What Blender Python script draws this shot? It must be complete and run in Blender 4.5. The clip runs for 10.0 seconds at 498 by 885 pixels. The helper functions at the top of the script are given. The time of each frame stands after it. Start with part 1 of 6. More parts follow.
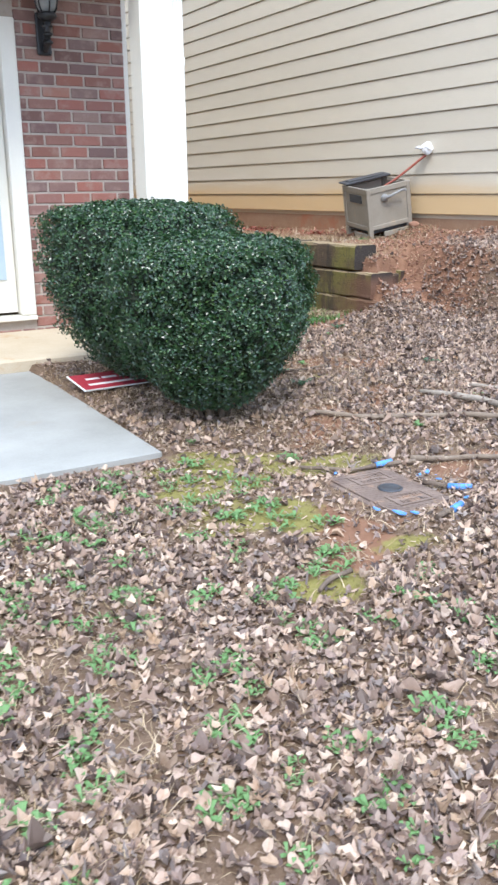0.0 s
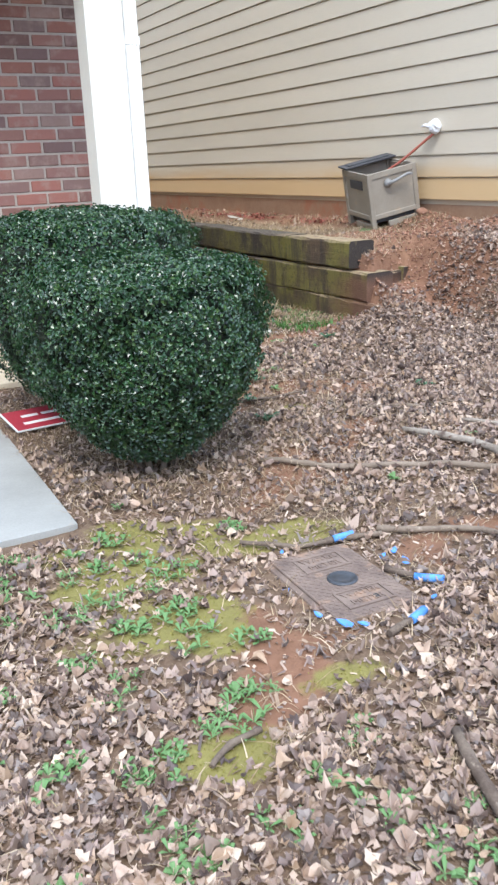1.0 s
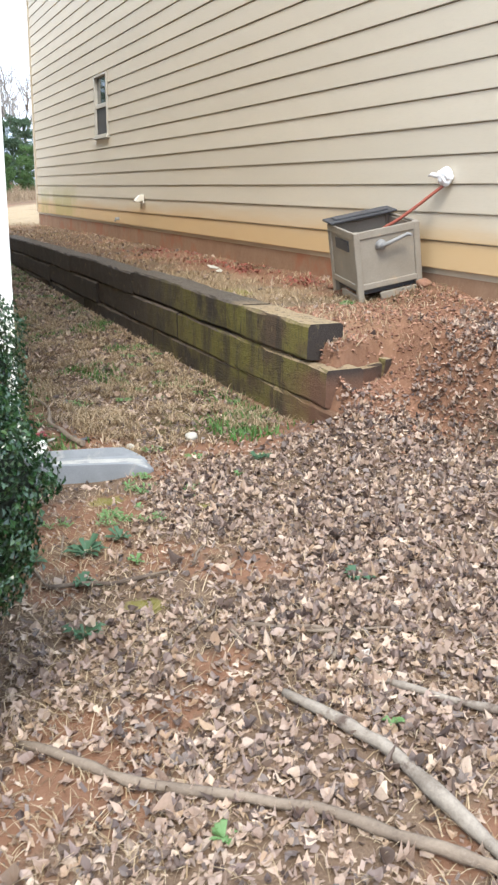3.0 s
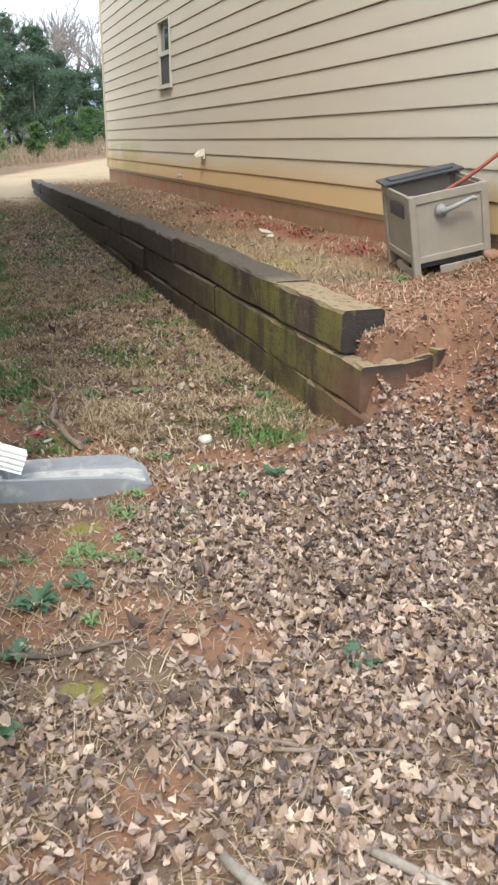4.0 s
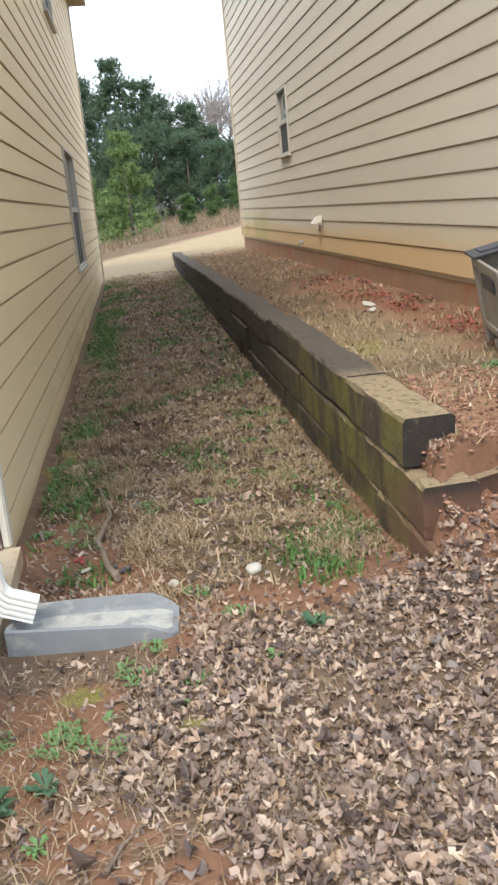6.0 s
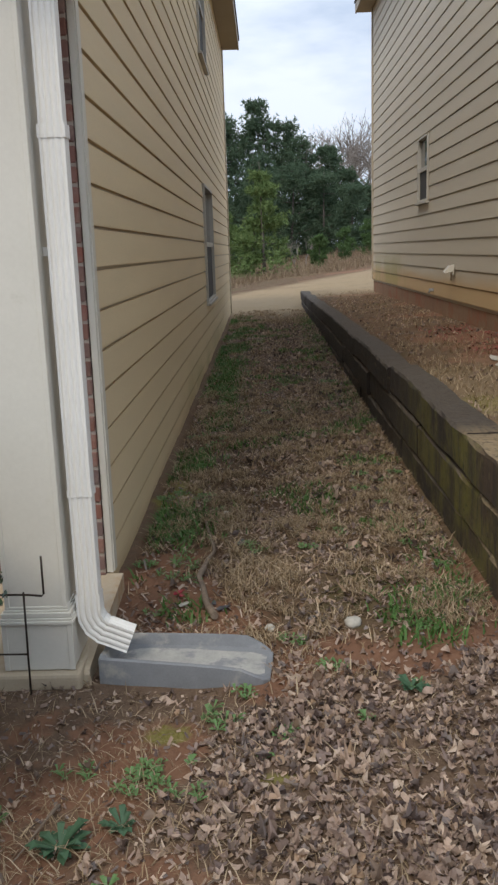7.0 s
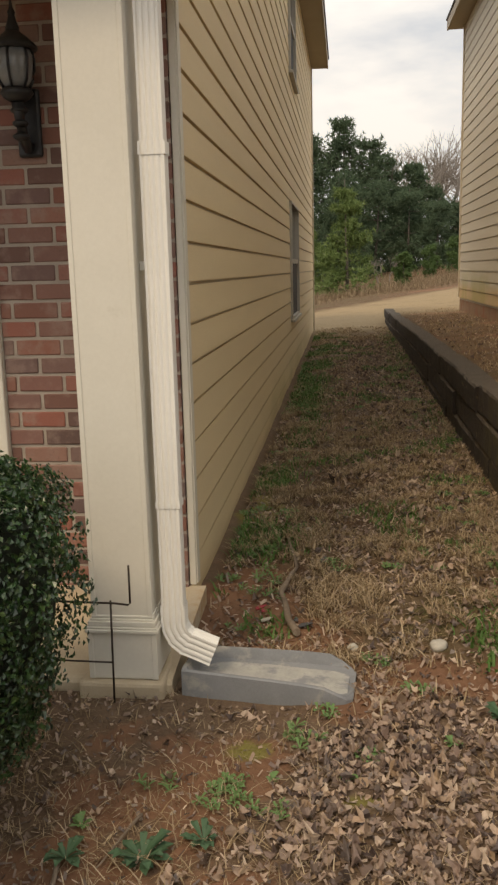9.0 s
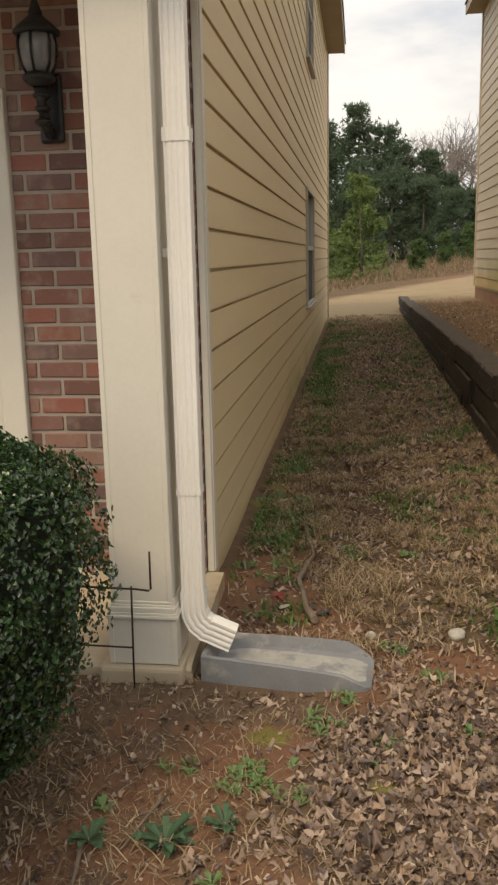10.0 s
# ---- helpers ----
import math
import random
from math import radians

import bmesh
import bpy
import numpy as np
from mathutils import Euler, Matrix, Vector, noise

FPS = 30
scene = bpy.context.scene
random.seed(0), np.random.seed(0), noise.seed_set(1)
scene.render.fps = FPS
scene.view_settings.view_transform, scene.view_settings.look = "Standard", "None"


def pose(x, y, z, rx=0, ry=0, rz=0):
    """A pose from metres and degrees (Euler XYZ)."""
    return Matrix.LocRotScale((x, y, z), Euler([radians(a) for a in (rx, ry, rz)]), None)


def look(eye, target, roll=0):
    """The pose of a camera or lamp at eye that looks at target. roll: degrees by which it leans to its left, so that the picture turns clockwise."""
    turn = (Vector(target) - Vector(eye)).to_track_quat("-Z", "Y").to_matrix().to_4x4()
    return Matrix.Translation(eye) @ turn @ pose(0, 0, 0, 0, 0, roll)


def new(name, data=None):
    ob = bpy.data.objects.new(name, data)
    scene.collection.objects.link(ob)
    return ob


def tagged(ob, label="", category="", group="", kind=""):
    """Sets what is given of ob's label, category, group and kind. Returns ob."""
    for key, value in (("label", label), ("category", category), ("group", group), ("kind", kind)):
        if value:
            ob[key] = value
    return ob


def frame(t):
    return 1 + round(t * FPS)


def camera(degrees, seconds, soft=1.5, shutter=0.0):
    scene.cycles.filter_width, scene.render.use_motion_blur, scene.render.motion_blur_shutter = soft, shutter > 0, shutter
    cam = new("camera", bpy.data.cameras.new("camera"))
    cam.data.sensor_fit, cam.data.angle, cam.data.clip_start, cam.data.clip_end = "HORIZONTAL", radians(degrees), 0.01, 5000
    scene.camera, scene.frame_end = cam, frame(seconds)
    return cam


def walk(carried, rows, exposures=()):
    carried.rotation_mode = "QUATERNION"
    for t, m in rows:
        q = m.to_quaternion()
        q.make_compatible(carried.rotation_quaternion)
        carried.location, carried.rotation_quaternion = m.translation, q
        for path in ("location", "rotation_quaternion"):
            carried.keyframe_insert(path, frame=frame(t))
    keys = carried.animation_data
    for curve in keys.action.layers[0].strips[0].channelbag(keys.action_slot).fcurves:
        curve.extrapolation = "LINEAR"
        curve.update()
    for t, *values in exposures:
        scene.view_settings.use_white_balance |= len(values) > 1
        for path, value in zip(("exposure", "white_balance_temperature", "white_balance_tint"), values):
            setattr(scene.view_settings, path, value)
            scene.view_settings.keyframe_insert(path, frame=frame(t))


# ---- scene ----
cam = camera(32.4, 10.0, 2.4, 0.12)
PATH = [
    (0, (-2.61, -6.436, 1.067), (-1.662, -4.768, 0.502), -0.6),
    (0.5, (-2.202, -6.235, 1.104), (-1.183, -4.62, 0.508), -1.5),
    (1, (-1.881, -5.982, 1.201), (-1.026, -4.284, 0.579), -2.4),
    (1.5, (-1.525, -5.57, 1.187), (-0.741, -3.870, 0.4835), -2.6),
    (2, (-1.114, -5.379, 1.257), (-0.277, -3.697, 0.578), -3.4),
    (2.5, (-0.824, -5.116, 1.274), (-0.157, -3.348, 0.621), -1.0),
    (3, (-0.486, -4.776, 1.302), (0.289, -3.02, 0.742), 0.9),
    (3.2, (-0.366, -4.713, 1.331), (0.374, -2.953, 0.737), 0.6),
    (4.3, (0.188, -4.089, 1.373), (0.744, -2.287, 0.707), -0.0),
    (4.5, (0.252, -4.018, 1.396), (0.845, -2.219, 0.755), 0.5),
    (5, (0.499, -3.871, 1.4), (0.882, -2.05, 0.666), -2.3),
    (5.5, (0.683, -3.77, 1.423), (0.94, -1.907, 0.744), -1.4),
    (6, (0.708, -3.811, 1.477), (0.917, -1.896, 0.941), -5.3),
    (6.2, (0.659, -3.796, 1.485), (0.736, -1.854, 1.012), -4.8),
    (7.3, (0.73, -3.763, 1.503), (0.653, -1.807, 1.094), -1.6),
    (7.5, (0.727, -3.77, 1.508), (0.598, -1.81, 1.132), -1.6),
    (8, (0.706, -3.764, 1.495), (0.527, -1.806, 1.13), -1.3),
    (8.5, (0.687, -3.754, 1.492), (0.462, -1.808, 1.088), -1.2),
    (9, (0.678, -3.759, 1.491), (0.452, -1.811, 1.097), -1.5),
    (9.5, (0.675, -3.762, 1.486), (0.452, -1.816, 1.081), -1.6),
    (10, (0.644, -3.766, 1.495), (0.392, -1.828, 1.072), -1.2),
]
EXPOSURES = [(0.0, 1.10, 5900, 9), (1.0, 1.02, 5900, 9), (1.5, 1.12, 6000, 8), (3.0, 1.14, 6400, 8), (4.5, 0.9, 6550, 7), (5.0, 1.1, 6550, 7), (5.5, 0.88, 6750, 8), (6.0, 0.82, 6650, 8), (6.4, 0.45, 6600, 9), (7.2, -0.3, 6800, 10), (7.6, -0.3, 7300, 10), (8.1, -0.44, 8500, 12), (9.0, -0.24, 9000, 13), (10.0, -0.15, 8800, 13)]
walk(cam, [(t, look(eye, target, roll)) for t, eye, target, roll in PATH], EXPOSURES)

# ---- world and sun ----
world = bpy.data.worlds.new("overcast_sky")
scene.world = world
world.use_nodes = True
wn, wl = world.node_tree.nodes, world.node_tree.links
SUN_EL, SUN_ROT = 52.0, 205.0
sky = wn.new("ShaderNodeTexSky")
sky.sky_type, sky.sun_disc = "NISHITA", False
sky.sun_elevation, sky.sun_rotation = radians(SUN_EL), radians(SUN_ROT)
sky.air_density, sky.dust_density = 1.0, 3.0
coord = wn.new("ShaderNodeTexCoord")
stretch = wn.new("ShaderNodeMapping")
stretch.inputs["Scale"].default_value = (1.0, 1.0, 3.2)
puffs = wn.new("ShaderNodeTexNoise")
puffs.inputs["Scale"].default_value, puffs.inputs["Detail"].default_value = 3.4, 7.0
puffs.inputs["Roughness"].default_value = 0.55
cloud = wn.new("ShaderNodeValToRGB")
cloud.color_ramp.elements[0].position, cloud.color_ramp.elements[0].color = 0.36, (7.9, 9.8, 13.0, 1)
cloud.color_ramp.elements[1].position, cloud.color_ramp.elements[1].color = 0.60, (13.8, 15.3, 17.7, 1)
mixer = wn.new("ShaderNodeMix")
mixer.data_type = "RGBA"
mixer.inputs["Factor"].default_value = 0.88
wl.new(coord.outputs["Generated"], stretch.inputs["Vector"])
wl.new(stretch.outputs["Vector"], puffs.inputs["Vector"])
wl.new(puffs.outputs["Fac"], cloud.inputs["Fac"])
wl.new(sky.outputs["Color"], mixer.inputs["A"])
wl.new(cloud.outputs["Color"], mixer.inputs["B"])
up = wn.new("ShaderNodeSeparateXYZ")
wl.new(coord.outputs["Generated"], up.inputs["Vector"])
rise = wn.new("ShaderNodeMapRange")
rise.inputs["From Min"].default_value, rise.inputs["From Max"].default_value = 0.0, 1.0
rise.inputs["To Min"].default_value, rise.inputs["To Max"].default_value = 0.74, 1.34
wl.new(up.outputs["Z"], rise.inputs["Value"])
dome = wn.new("ShaderNodeMix")
dome.data_type, dome.blend_type = "RGBA", "MULTIPLY"
dome.inputs["Factor"].default_value = 1.0
wl.new(mixer.outputs["Result"], dome.inputs["A"])
wl.new(rise.outputs["Result"], dome.inputs["B"])
wl.new(dome.outputs["Result"], wn["Background"].inputs["Color"])
wn["Background"].inputs["Strength"].default_value = 0.10

sun = new("sun", bpy.data.lights.new("sun", "SUN"))
sun.data.energy, sun.data.angle, sun.data.color = 1.6, radians(16), (1.0, 0.92, 0.80)
az = radians(SUN_ROT)
sun.matrix_world = look((0, 0, 30), (-math.sin(az) * 20, -math.cos(az) * 20, 30 - 20 * math.tan(radians(SUN_EL))))

# ---- materials ----


def shader(name):
    m = bpy.data.materials.new(name)
    m.use_nodes = True
    return m, m.node_tree.nodes, m.node_tree.links, m.node_tree.nodes["Principled BSDF"]


def ramp(nodes, stops):
    r = nodes.new("ShaderNodeValToRGB")
    e = r.color_ramp.elements
    while len(e) < len(stops):
        e.new(0.5)
    for k, (p, c) in zip(e, stops):
        k.position, k.color = p, (*c, 1)
    return r


def noise_tex(nodes, links, vec, scale, detail=5.0, rough=0.6):
    n = nodes.new("ShaderNodeTexNoise")
    n.inputs["Scale"].default_value, n.inputs["Detail"].default_value, n.inputs["Roughness"].default_value = scale, detail, rough
    links.new(vec, n.inputs["Vector"])
    return n.outputs["Fac"]


def mix(nodes, links, fac, a, b, kind="MIX"):
    m = nodes.new("ShaderNodeMix")
    m.data_type, m.blend_type = "RGBA", kind
    for socket, v in (("Factor", fac), ("A", a), ("B", b)):
        if isinstance(v, (int, float)):
            m.inputs[socket].default_value = v
        elif isinstance(v, tuple):
            m.inputs[socket].default_value = (*v, 1)
        else:
            links.new(v, m.inputs[socket])
    return m.outputs["Result"]


def band(nodes, links, value, lo, hi):
    r = nodes.new("ShaderNodeMapRange")
    r.interpolation_type = "SMOOTHSTEP"
    r.inputs["From Min"].default_value, r.inputs["From Max"].default_value = lo, hi
    links.new(value, r.inputs["Value"])
    return r.outputs["Result"]


def math_node(nodes, links, op, a, b):
    m = nodes.new("ShaderNodeMath")
    m.operation = op
    for n, v in enumerate((a, b)):
        if isinstance(v, (int, float)):
            m.inputs[n].default_value = v
        else:
            links.new(v, m.inputs[n])
    return m.outputs[0]


def surface(name, colours, scale=4.0, fine=60.0, rough=0.7, bump=0.2, depth=0.004, metal=0.0, rand="", spread=0.25, stretch_by=(1, 1, 1), dirt=None, spec=0.4):
    """Two-scale noise between the colours; rand: 'object' or 'island' varies the brightness piece by piece."""
    m, n, l, p = shader(name)
    geo = n.new("ShaderNodeNewGeometry")
    mp = n.new("ShaderNodeMapping")
    mp.inputs["Scale"].default_value = stretch_by
    l.new(geo.outputs["Position"], mp.inputs["Vector"])
    v = mp.outputs["Vector"]
    big, small = noise_tex(n, l, v, scale), noise_tex(n, l, v, fine, 4.0, 0.7)
    both = math_node(n, l, "ADD", math_node(n, l, "MULTIPLY", big, 0.65), math_node(n, l, "MULTIPLY", small, 0.35))
    if rand:
        info = n.new("ShaderNodeObjectInfo") if rand == "object" else geo
        r = info.outputs["Random" if rand == "object" else "Random Per Island"]
        shifted = math_node(n, l, "ADD", both, math_node(n, l, "MULTIPLY", math_node(n, l, "SUBTRACT", r, 0.5), spread * 2))
    else:
        shifted = both
    stops = [(0.30 + 0.40 * i / max(1, len(colours) - 1), c) for i, c in enumerate(colours)]
    r = ramp(n, stops)
    l.new(shifted, r.inputs["Fac"])
    col = r.outputs["Color"]
    if dirt:
        mask = band(n, l, noise_tex(n, l, v, dirt[1], 6.0, 0.65), dirt[2], dirt[2] + 0.14)
        col = mix(n, l, mask, col, dirt[0])
    l.new(col, p.inputs["Base Color"])
    p.inputs["Roughness"].default_value, p.inputs["Metallic"].default_value = rough, metal
    p.inputs["Specular IOR Level"].default_value = spec
    if bump:
        b = n.new("ShaderNodeBump")
        b.inputs["Strength"].default_value, b.inputs["Distance"].default_value = bump, depth
        l.new(both, b.inputs["Height"])
        l.new(b.outputs["Normal"], p.inputs["Normal"])
    return m


def siding_material(name, base, stain_top, stain, algae_box, algae=0.55):
    """Painted lap siding: beige paint, clay splashed up from the ground, algae in one stretch."""
    m, n, l, p = shader(name)
    geo = n.new("ShaderNodeNewGeometry")
    sep = n.new("ShaderNodeSeparateXYZ")
    l.new(geo.outputs["Position"], sep.inputs["Vector"])
    mp = n.new("ShaderNodeMapping")
    mp.inputs["Scale"].default_value = (1, 0.35, 3.0)
    l.new(geo.outputs["Position"], mp.inputs["Vector"])
    big, fine = noise_tex(n, l, mp.outputs["Vector"], 1.6), noise_tex(n, l, mp.outputs["Vector"], 45, 4, 0.7)
    info = n.new("ShaderNodeObjectInfo")
    tone = math_node(n, l, "ADD", math_node(n, l, "MULTIPLY", big, 0.6), math_node(n, l, "MULTIPLY", info.outputs["Random"], 0.25))
    dark = tuple(c * 0.91 for c in base)
    col = mix(n, l, band(n, l, tone, 0.25, 0.75), dark, base)
    col = mix(n, l, math_node(n, l, "MULTIPLY", band(n, l, fine, 0.45, 0.75), 0.18), col, tuple(c * 0.7 for c in base))
    up = math_node(n, l, "ADD", sep.outputs["Z"], math_node(n, l, "MULTIPLY", math_node(n, l, "SUBTRACT", big, 0.5), 0.28))
    low = math_node(n, l, "SUBTRACT", 1.0, band(n, l, up, stain_top - 0.26, stain_top))
    col = mix(n, l, math_node(n, l, "MULTIPLY", low, 0.82), col, stain)
    y0, y1, ztop = algae_box
    along = math_node(n, l, "MULTIPLY", band(n, l, sep.outputs["Y"], y0, y0 + 2.0), math_node(n, l, "SUBTRACT", 1.0, band(n, l, sep.outputs["Y"], y1 - 1.0, y1)))
    high = math_node(n, l, "SUBTRACT", 1.0, band(n, l, up, ztop - 0.4, ztop))
    alg = math_node(n, l, "MULTIPLY", math_node(n, l, "MULTIPLY", along, high), band(n, l, noise_tex(n, l, geo.outputs["Position"], 1.1), 0.35, 0.62))
    col = mix(n, l, math_node(n, l, "MULTIPLY", alg, algae), col, (0.33, 0.30, 0.07))
    l.new(col, p.inputs["Base Color"])
    p.inputs["Roughness"].default_value = 0.6
    p.inputs["Specular IOR Level"].default_value = 0.3
    b = n.new("ShaderNodeBump")
    b.inputs["Strength"].default_value, b.inputs["Distance"].default_value = 0.25, 0.002
    l.new(fine, b.inputs["Height"])
    l.new(b.outputs["Normal"], p.inputs["Normal"])
    return m


M_SIDE_R = siding_material("siding_beige_stained", (0.59, 0.525, 0.42), 1.22, (0.56, 0.37, 0.17), (9.5, 15.5, 1.5))
M_SIDE_L = siding_material("siding_tan", (0.79, 0.645, 0.41), 0.16, (0.42, 0.29, 0.13), (3.0, 14.0, 0.55), 0.3)
M_WHITE = surface("cream_white_paint", [(0.63, 0.595, 0.51), (0.71, 0.675, 0.585)], 2.5, 80, 0.45, 0.08, 0.002, dirt=((0.50, 0.46, 0.36), 3.0, 0.66))
M_SASH = surface("weathered_sash_paint", [(0.42, 0.40, 0.35), (0.52, 0.49, 0.43)], 3, 80, 0.5, 0.05, 0.001)
M_TRIM = surface("tan_trim_paint", [(0.46, 0.39, 0.29), (0.52, 0.44, 0.33)], 2.5, 80, 0.5, 0.08, 0.002)
M_FASCIA = surface("brown_fascia_paint", [(0.26, 0.20, 0.13), (0.32, 0.25, 0.17)], 2, 60, 0.5, 0.05, 0.002)
M_ROOF = surface("grey_shingle", [(0.05, 0.05, 0.05), (0.11, 0.105, 0.10)], 6, 90, 0.9, 0.5, 0.006)
M_GUTTER = surface("cream_metal_paint", [(0.76, 0.74, 0.68), (0.84, 0.82, 0.76)], 3, 60, 0.35, 0.05, 0.001, dirt=((0.50, 0.47, 0.38), 5.0, 0.64))
M_FOUND = surface("clay_stained_foundation", [(0.22, 0.12, 0.07), (0.34, 0.22, 0.14)], 3, 50, 0.9, 0.4, 0.006, dirt=((0.30, 0.13, 0.07), 2.2, 0.50))
M_CONC = surface("pale_concrete", [(0.25, 0.245, 0.22), (0.365, 0.355, 0.325)], 2.6, 120, 0.85, 0.3, 0.003, dirt=((0.30, 0.275, 0.23), 3.0, 0.62))
M_PORCH = surface("clay_stained_concrete", [(0.42, 0.33, 0.22), (0.54, 0.46, 0.34)], 2.6, 100, 0.85, 0.25, 0.003, dirt=((0.42, 0.26, 0.13), 2.0, 0.56))
M_SPLASH = surface("grey_concrete_block", [(0.17, 0.178, 0.186), (0.265, 0.272, 0.28)], 5, 140, 0.8, 0.3, 0.003, dirt=((0.34, 0.33, 0.30), 8.0, 0.54))
M_SILT = surface("pale_silt", [(0.28, 0.28, 0.265), (0.46, 0.445, 0.40)], 14, 90, 0.9, 0.4, 0.003, dirt=((0.23, 0.235, 0.24), 9.0, 0.46))
M_MORTAR = surface("mortar", [(0.30, 0.25, 0.205), (0.44, 0.38, 0.32)], 8, 160, 0.95, 0.5, 0.003)
M_BLACK = surface("black_metal_paint", [(0.012, 0.012, 0.013), (0.03, 0.03, 0.03)], 10, 90, 0.4, 0.1, 0.001)
M_WIRE = surface("rusty_wire", [(0.03, 0.025, 0.02), (0.07, 0.05, 0.035)], 20, 120, 0.6, 0.1, 0.001, metal=0.6)
M_RESIN = surface("weathered_taupe_resin", [(0.22, 0.19, 0.15), (0.31, 0.275, 0.225)], 5, 90, 0.55, 0.2, 0.002, dirt=((0.36, 0.27, 0.18), 5, 0.58))
M_RESIN_D = surface("dark_grey_resin", [(0.035, 0.035, 0.04), (0.075, 0.075, 0.08)], 6, 90, 0.5, 0.15, 0.002)
M_HANDLE = surface("light_grey_resin", [(0.19, 0.185, 0.18), (0.30, 0.295, 0.285)], 6, 90, 0.5, 0.1, 0.001)
M_HOSE = surface("orange_red_hose", [(0.28, 0.07, 0.05), (0.38, 0.12, 0.08)], 6, 90, 0.45, 0.1, 0.001)
M_PALEBRICK = surface("pale_painted_brick", [(0.24, 0.21, 0.20), (0.42, 0.38, 0.36)], 9, 90, 0.9, 0.4, 0.004, rand="object", spread=0.2)
M_BAG = surface("white_plastic_wrap", [(0.70, 0.72, 0.74), (0.85, 0.86, 0.87)], 18, 90, 0.35, 0.5, 0.006)
M_STONE = surface("pale_stone", [(0.38, 0.358, 0.304), (0.517, 0.482, 0.409)], 30, 120, 0.85, 0.4, 0.003)
M_BARK = surface("dry_stick_bark", [(0.08, 0.055, 0.04), (0.24, 0.185, 0.135)], 9, 90, 0.9, 0.9, 0.008, rand="object", spread=0.12, dirt=((0.30, 0.24, 0.18), 16, 0.60))
M_PALEBARK = surface("bleached_stick_bark", [(0.13, 0.10, 0.075), (0.36, 0.31, 0.25)], 9, 90, 0.9, 0.9, 0.008, dirt=((0.09, 0.06, 0.045), 14, 0.54))
M_BLUE = surface("blue_marking_paint", [(0.05, 0.17, 0.50), (0.13, 0.32, 0.70)], 25, 90, 0.7, 0.6, 0.004, dirt=((0.17, 0.16, 0.19), 34, 0.56))
M_LID = surface("rusty_cast_iron", [(0.09, 0.062, 0.052), (0.25, 0.185, 0.145)], 9, 110, 0.8, 0.7, 0.003, dirt=((0.30, 0.19, 0.125), 7, 0.52))
M_LIDDOT = surface("black_plastic_cap", [(0.02, 0.022, 0.026), (0.06, 0.065, 0.075)], 20, 90, 0.35, 0.1, 0.001)
M_RED = surface("faded_red_sign", [(0.26, 0.02, 0.035), (0.38, 0.04, 0.055)], 5, 60, 0.5, 0.05, 0.001)
M_SIGNW = surface("sign_white", [(0.62, 0.60, 0.58), (0.74, 0.72, 0.70)], 5, 60, 0.5, 0.05, 0.001)


def brick_material():
    m, n, l, p = shader("tumbled_brick")
    geo, info = n.new("ShaderNodeNewGeometry"), n.new("ShaderNodeObjectInfo")
    big, fine = noise_tex(n, l, geo.outputs["Position"], 11), noise_tex(n, l, geo.outputs["Position"], 90, 5, 0.75)
    r = ramp(n, [(0.0, (0.12, 0.075, 0.065)), (0.2, (0.28, 0.115, 0.08)), (0.38, (0.18, 0.12, 0.105)), (0.55, (0.30, 0.11, 0.08)), (0.7, (0.25, 0.165, 0.135)), (0.85, (0.31, 0.14, 0.10)), (1.0, (0.11, 0.085, 0.085))])
    l.new(info.outputs["Random"], r.inputs["Fac"])
    col = mix(n, l, math_node(n, l, "MULTIPLY", band(n, l, big, 0.46, 0.68), 0.5), r.outputs["Color"], (0.33, 0.23, 0.19))
    col = mix(n, l, math_node(n, l, "MULTIPLY", band(n, l, fine, 0.5, 0.8), 0.5), col, (0.11, 0.07, 0.06))
    l.new(col, p.inputs["Base Color"])
    p.inputs["Roughness"].default_value = 0.9
    b = n.new("ShaderNodeBump")
    b.inputs["Strength"].default_value, b.inputs["Distance"].default_value = 0.5, 0.004
    l.new(fine, b.inputs["Height"])
    l.new(b.outputs["Normal"], p.inputs["Normal"])
    return m


M_BRICK = brick_material()


